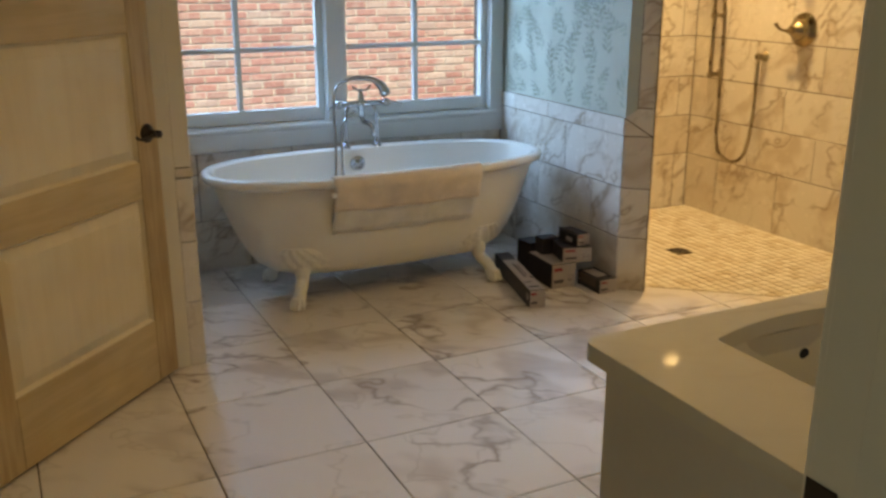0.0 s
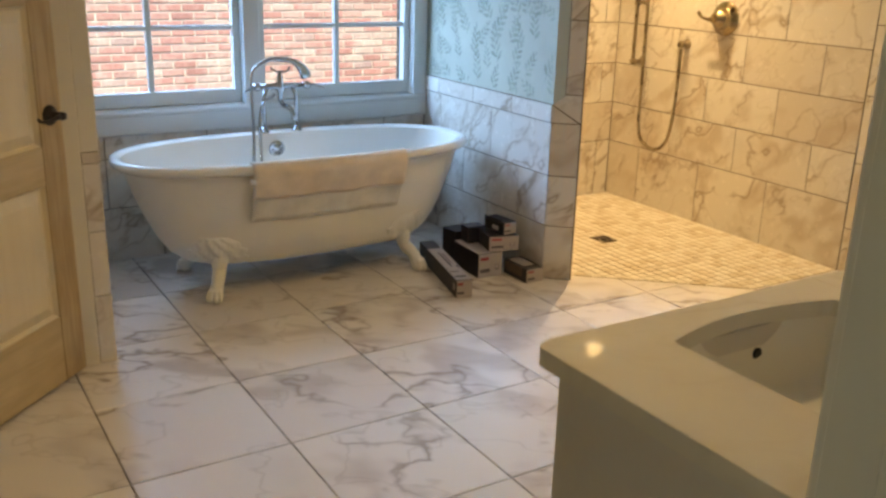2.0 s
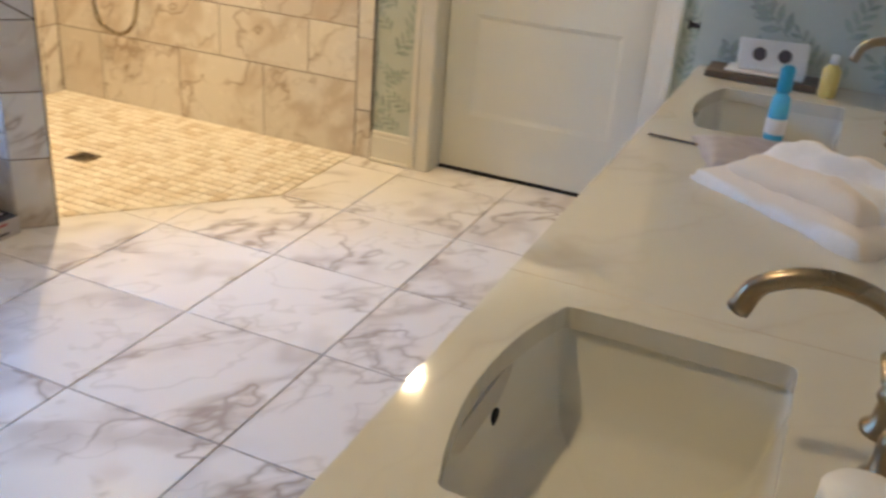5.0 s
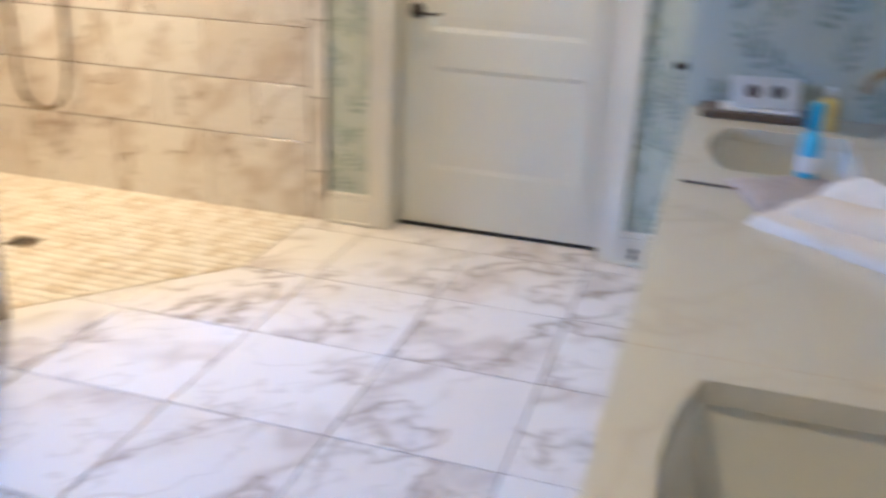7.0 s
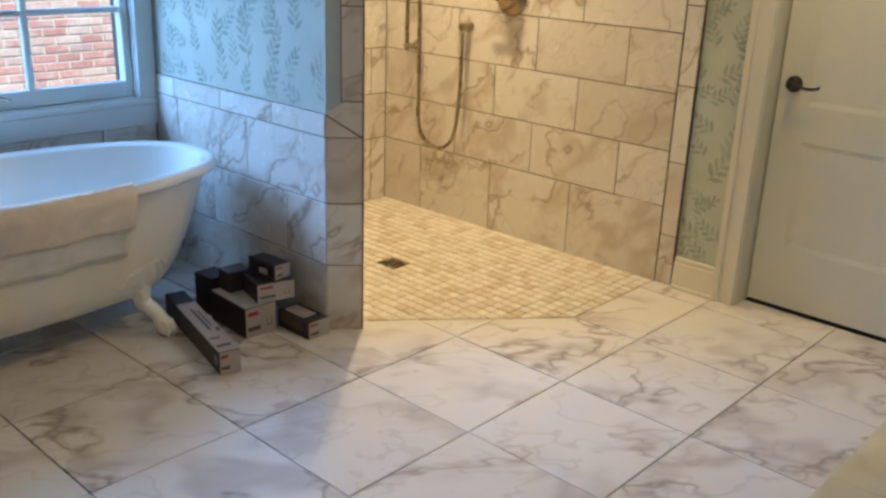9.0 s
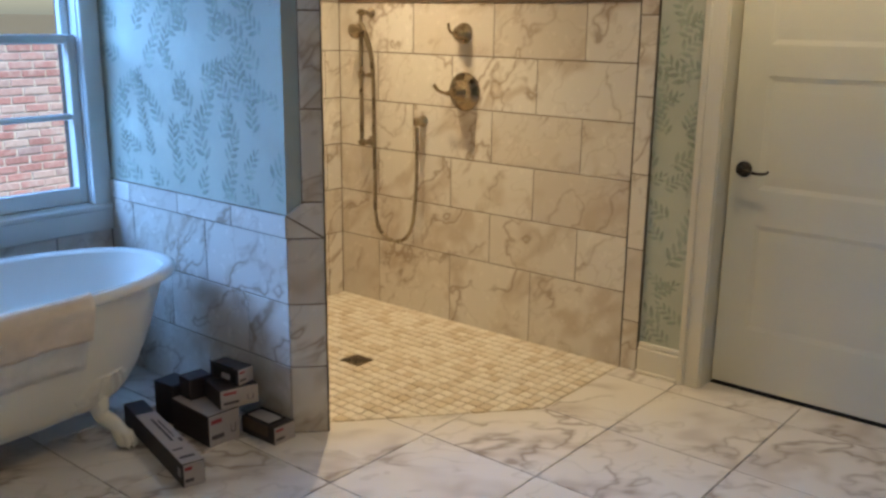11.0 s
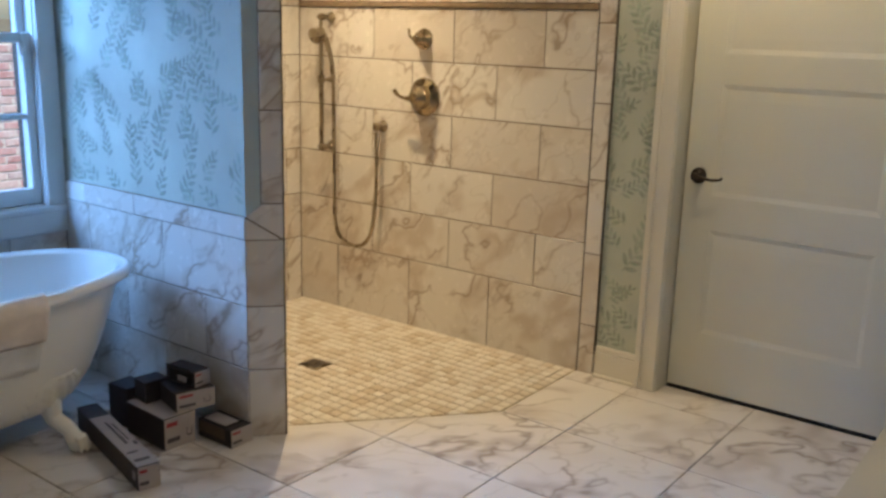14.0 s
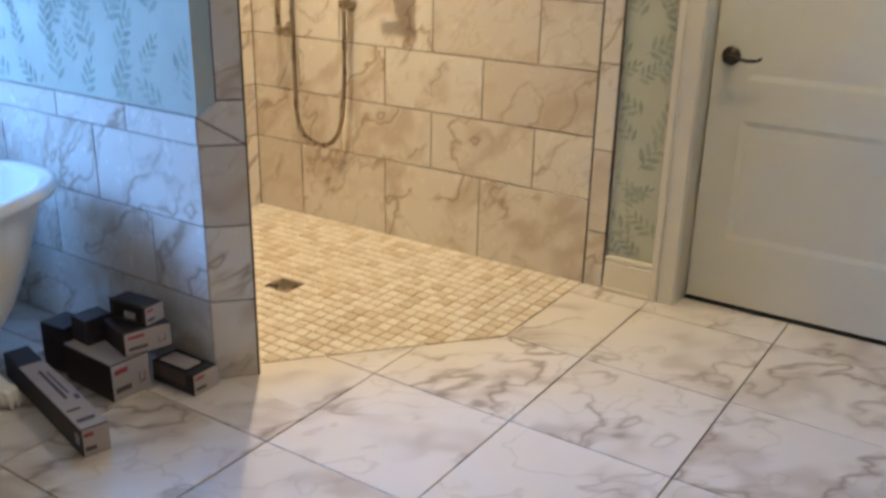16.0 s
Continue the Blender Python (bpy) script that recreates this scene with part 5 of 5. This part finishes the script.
# shower mosaic
random.seed(7)
shower_floor = structure("shower_floor", prism(bmesh.new(), [(PX1 - 0.01, LY + 0.01), (KX, KY + 0.002), (SHX + 0.01, KY + 0.002), (SHX + 0.01, 4.066), (PX1 - 0.01, 4.066)], -0.03, -0.0045),
                         PALE_GROUT, "cream marble mosaic shower floor", "shower floor")
MP = 0.0515
verts, faces = [], []
small = slab(MP - 0.0062, MP - 0.0062, 0.007, 0.0016)
small.materials.append(MOSAIC)
count = 0
for j in range(36):
    for i in range(28):
        x, y = SHX - MP * (i + 0.5), KY + 0.004 + MP * (j + 0.5)
        if x < PX1 - 0.02 or y > 4.05:
            continue
        q = MP / 2 - 0.003
        square = [(x - q, y - q), (x + q, y - q), (x + q, y + q), (x - q, y + q)]
        cut = clip(clip(square, -na, -nb, -(nc - 0.004)), 1, 0, PX1 + 0.002)
        if len(cut) < 3:
            continue
        if len(cut) != 4 or abs(cut[0][0] - square[0][0]) + abs(cut[2][1] - square[2][1]) + abs(cut[1][0] - square[1][0]) > 1e-6:
            n0 = len(verts)
            k = len(cut)
            verts += [Vector((a, b, -0.006)) for a, b in cut] + [Vector((a, b, 0.0017)) for a, b in cut]
            faces += [tuple(n0 + k + t for t in range(k))] + [(n0 + t, n0 + (t + 1) % k, n0 + k + (t + 1) % k, n0 + k + t) for t in range(k)]
            continue
        if 3.215 < x < 3.333 and 3.171 < y < 3.289:
            continue
        m = Matrix.Translation((x, y, -0.0052 + random.uniform(-0.0004, 0.0004)))
        if y < 3.0 and count < 300:
            b = new("mosaic_tile", small)
            b.parent, b.matrix_world = shower_floor, m
            count += 1
        else:
            n0 = len(verts)
            verts += [m @ v.co for v in small.vertices]
            faces += [tuple(n0 + k for k in p.vertices) for p in small.polygons]
mesh = bpy.data.meshes.new("mosaic_field")
mesh.from_pydata(verts, [], faces)
mesh.materials.append(MOSAIC_REST)
tagged(new("mosaic_field", mesh), kind="stuff").parent = shower_floor

# shower wall: staggered rows
ROWS = (-0.006, 0.349, 0.596, 0.844, 1.092, 1.341, 1.590)
backing = part("tile_bed", boxed((SHX + 0.0035, 2.204, 0), (SHX + 0.0125, 4.068, CEIL)), WALL_GROUT, wall_shower)


def courses(parent, frame_m, place, lo, hi, joints):
    """Rows of tiles between lo and hi along the wall; place(s, z) gives the back's centre."""
    for k in range(len(ROWS) - 1):
        z0, z1 = ROWS[k], ROWS[k + 1]
        cuts = [lo] + [s for s in joints[k % 2] if lo + 0.03 < s < hi - 0.03] + [hi]
        for s0, s1 in zip(cuts, cuts[1:]):
            tile(parent, frame_m, place((s0 + s1) / 2, (z0 + z1) / 2), s1 - s0, z1 - z0, WALL_TILE)


courses(wall_shower, TO_LEFT, lambda s, z: (SHX + 0.010, s, z), 2.288, 4.056, ((2.788, 3.281, 3.775), (2.542, 3.035, 3.532)))
backing2 = part("tile_bed", boxed((PX1 - 0.004, 4.0595, 0), (SHX + 0.003, 4.069, CEIL)), WALL_GROUT, wall_window)
courses(wall_window, TO_FRONT, lambda s, z: (s, 4.066, z), PX1, SHX, ((2.95, 3.40, 3.893), (3.15, 3.645)))
# border above the field: dark liner, small mosaic band and field tiles over it
for nm, z0, z1, mat, t in (("border_liner", 1.592, 1.612, LINER, 0.014), ("border_liner", 1.722, 1.742, LINER, 0.014)):
    part(nm, boxed((SHX + 0.004 - t, 2.290, z0), (SHX + 0.004, 4.056, z1), 0.004, 2), mat, wall_shower, "brown pencil liner")
for k in range(34):
    for r in range(2):
        tile(wall_shower, TO_LEFT, (SHX + 0.010, 2.314 + 0.0515 * k, 1.6415 + 0.0515 * r), 0.0515, 0.0515, MOSAIC, name="mosaic_tile")
for z0, z1 in ((1.744, 1.993), (1.993, 2.242), (2.242, CEIL)):
    for s0, s1 in zip((2.288, 2.788, 3.281, 3.775), (2.788, 3.281, 3.775, 4.056)):
        tile(wall_shower, TO_LEFT, (SHX + 0.010, (s0 + s1) / 2, (z0 + z1) / 2), s1 - s0, z1 - z0, WALL_TILE)
    for s0, s1 in ((PX1, 3.15), (3.15, 3.645), (3.645, SHX)):
        tile(wall_window, TO_FRONT, ((s0 + s1) / 2, 4.066, (z0 + z1) / 2), s1 - s0, z1 - z0, WALL_TILE)
for s0, s1 in ((PX1, 3.15), (3.15, 3.645), (3.645, SHX)):
    tile(wall_window, TO_FRONT, ((s0 + s1) / 2, 4.066, 1.667), s1 - s0, 0.154, WALL_TILE)
# upright trim column at the shower's edge, with dark metal strips
TRIM_Z = (0.0, 0.226, 0.553, 0.880, 1.207, 1.537, 1.865, 2.19, CEIL)
for z0, z1 in zip(TRIM_Z, TRIM_Z[1:]):
    tile(wall_shower, TO_LEFT, (SHX + 0.008, 2.246, (z0 + z1) / 2), 0.080, z1 - z0, WALL_TILE)
part("edge_strip", boxed((SHX - 0.003, 2.2845, 0), (SHX + 0.005, 2.2885, 1.59), 0.001, 1), STEEL_EDGE, wall_shower)
part("edge_strip", boxed((SHX - 0.002, 2.2020, 0), (SHX + 0.012, 2.2050, CEIL), 0.001, 1), STEEL_EDGE, wall_shower)

# partition, tub side
WAINS = (0.0, 0.262, 0.503, 0.749)
part("tile_bed", boxed((PX0 + 0.0035, 2.884, 0), (PX0 + 0.0105, 4.04, 0.832)), WALL_GROUT, wall_partition)
for k, joints in enumerate(((3.36, 3.85), (3.115, 3.605), (3.36, 3.855))):
    cuts = [2.879, *joints, BACK]
    for s0, s1 in zip(cuts, cuts[1:]):
        tile(wall_partition, TO_LEFT, (PX0 + 0.010, (s0 + s1) / 2, (WAINS[k] + WAINS[k + 1]) / 2), s1 - s0, WAINS[k + 1] - WAINS[k], WALL_TILE)
cuts = [2.879, 3.19, 3.53, 3.87, BACK]
for s0, s1 in zip(cuts, cuts[1:]):
    tile(wall_partition, TO_LEFT, (PX0 + 0.010, (s0 + s1) / 2, 0.7905), s1 - s0, 0.083, WALL_TILE, 0.013, "cap_tile")
# mitred end
ex, ey = PX1 - PX0, 2.790 - 2.880
el = math.hypot(ex, ey)
ux, uy = ex / el, ey / el
END = Matrix(((ux, 0, uy, 0), (uy, 0, -ux, 0), (0, 1, 0, 0), (0, 0, 0, 1)))     # local x along the end, local z out of it


def end_tile(s0, s1, z0, z1, t=0.010):
    s = (s0 + s1) / 2
    back = 0.0065
    at = (PX0 + ux * s - uy * back, 2.880 + uy * s + ux * back, (z0 + z1) / 2)
    tile(wall_partition, END, at, s1 - s0, z1 - z0, WALL_TILE, t)


part("tile_bed", boxed((0.001, 0, -0.0085), (el - 0.001, 0.832, -0.0005), 0, 1, Matrix.Translation((PX0, 2.880, 0)) @ END), WALL_GROUT, wall_partition)
part("tile_bed", boxed((el - 0.079, 0.832, -0.0085), (el - 0.001, CEIL, -0.0005), 0, 1, Matrix.Translation((PX0, 2.880, 0)) @ END), WALL_GROUT, wall_partition)
for z0, z1 in zip(WAINS, WAINS[1:]):
    end_tile(0.0, el, z0, z1)
for ring in ([(0.002, 0.7515), (el - 0.012, 0.7515), (0.002, 0.828)], [(0.004, 0.833), (el - 0.002, 0.754), (el - 0.002, 0.8775), (el - 0.074, 0.8775)]):
    bm = prism(bmesh.new(), ring, -0.0065, 0.0045)
    bmesh.ops.transform(bm, matrix=Matrix.Translation((PX0, 2.880, 0)) @ END, verts=bm.verts[:])
    bmesh.ops.recalc_face_normals(bm, faces=bm.faces[:])
    part("cap_tile", bm, WALL_TILE, wall_partition)
for z0, z1 in zip((0.880, 1.207, 1.537, 1.865, 2.19), (1.207, 1.537, 1.865, 2.19, CEIL)):
    end_tile(el - 0.078, el, z0, z1)
part("edge_strip", boxed((-0.003, -0.003, 0), (0.004, 0.004, CEIL), 0.001, 1, Matrix.Translation((PX1, 2.790, 0))), STEEL_EDGE, wall_partition)
part("tile_bed", boxed((PX1 - 0.008, 2.80, 0), (PX1 - 0.003, 4.058, CEIL)), WALL_GROUT, wall_partition)
for k in range(len(ROWS) - 1):
    cuts = [2.80, *((3.05, 3.55) if k % 2 else (3.3, 3.8)), 4.055]
    for s0, s1 in zip(cuts, cuts[1:]):
        tile(wall_partition, TO_RIGHT, (PX1 - 0.007, (s0 + s1) / 2, (ROWS[k] + ROWS[k + 1]) / 2), s1 - s0, ROWS[k + 1] - ROWS[k], WALL_TILE)

# behind and beside the tub
for k, joints in enumerate(((1.10, 1.60, 2.10), (0.855, 1.345, 1.84, 2.33))):
    cuts = [LEFT, *joints, PX0]
    for s0, s1 in zip(cuts, cuts[1:]):
        tile(wall_window, TO_FRONT, ((s0 + s1) / 2, 4.040, (WAINS[k] + WAINS[k + 1]) / 2), s1 - s0, WAINS[k + 1] - WAINS[k], WALL_TILE)
cuts = [LEFT, 0.855, 1.345, 1.84, 2.33, PX0]
for s0, s1 in zip(cuts, cuts[1:]):
    tile(wall_window, TO_FRONT, ((s0 + s1) / 2, 4.040, 0.558), s1 - s0, 0.110, WALL_TILE)
for k in range(3):
    for s0, s1 in ((2.87, 3.3), (3.3, 3.79), (3.79, BACK)):
        tile(wall_alcove, TO_RIGHT, (LEFT - 0.010, (s0 + s1) / 2, (WAINS[k] + WAINS[k + 1]) / 2), s1 - s0, WAINS[k + 1] - WAINS[k], WALL_TILE)
    tile(wall_alcove, TO_FRONT, (0.579, 2.885, (WAINS[k] + WAINS[k + 1]) / 2), 0.062, WAINS[k + 1] - WAINS[k], WALL_TILE, 0.018)
tile(wall_alcove, TO_FRONT, (0.579, 2.885, 0.769), 0.062, 0.040, WALL_TILE, 0.020)
part("cap_tile", boxed((LEFT - 0.010, 2.868, 0.749), (LEFT + 0.004, BACK, 0.832), 0.002, 1), WALL_TILE, wall_alcove)

# ---------------------------------------------------------------- each thing's anchor to its base
bpy.context.view_layer.update()
for e in [o for o in scene.objects if o.type == "EMPTY" and not o.parent and o.matrix_world == Matrix.Identity(4)]:
    pts = [c.matrix_world @ Vector(p) for c in e.children_recursive if c.type == "MESH" for p in c.bound_box]
    if not pts:
        continue
    base = Vector(((min(p.x for p in pts) + max(p.x for p in pts)) / 2, (min(p.y for p in pts) + max(p.y for p in pts)) / 2, min(p.z for p in pts)))
    e.location = base
    back = Matrix.Translation(-base)
    for c in e.children:
        c.matrix_parent_inverse = back
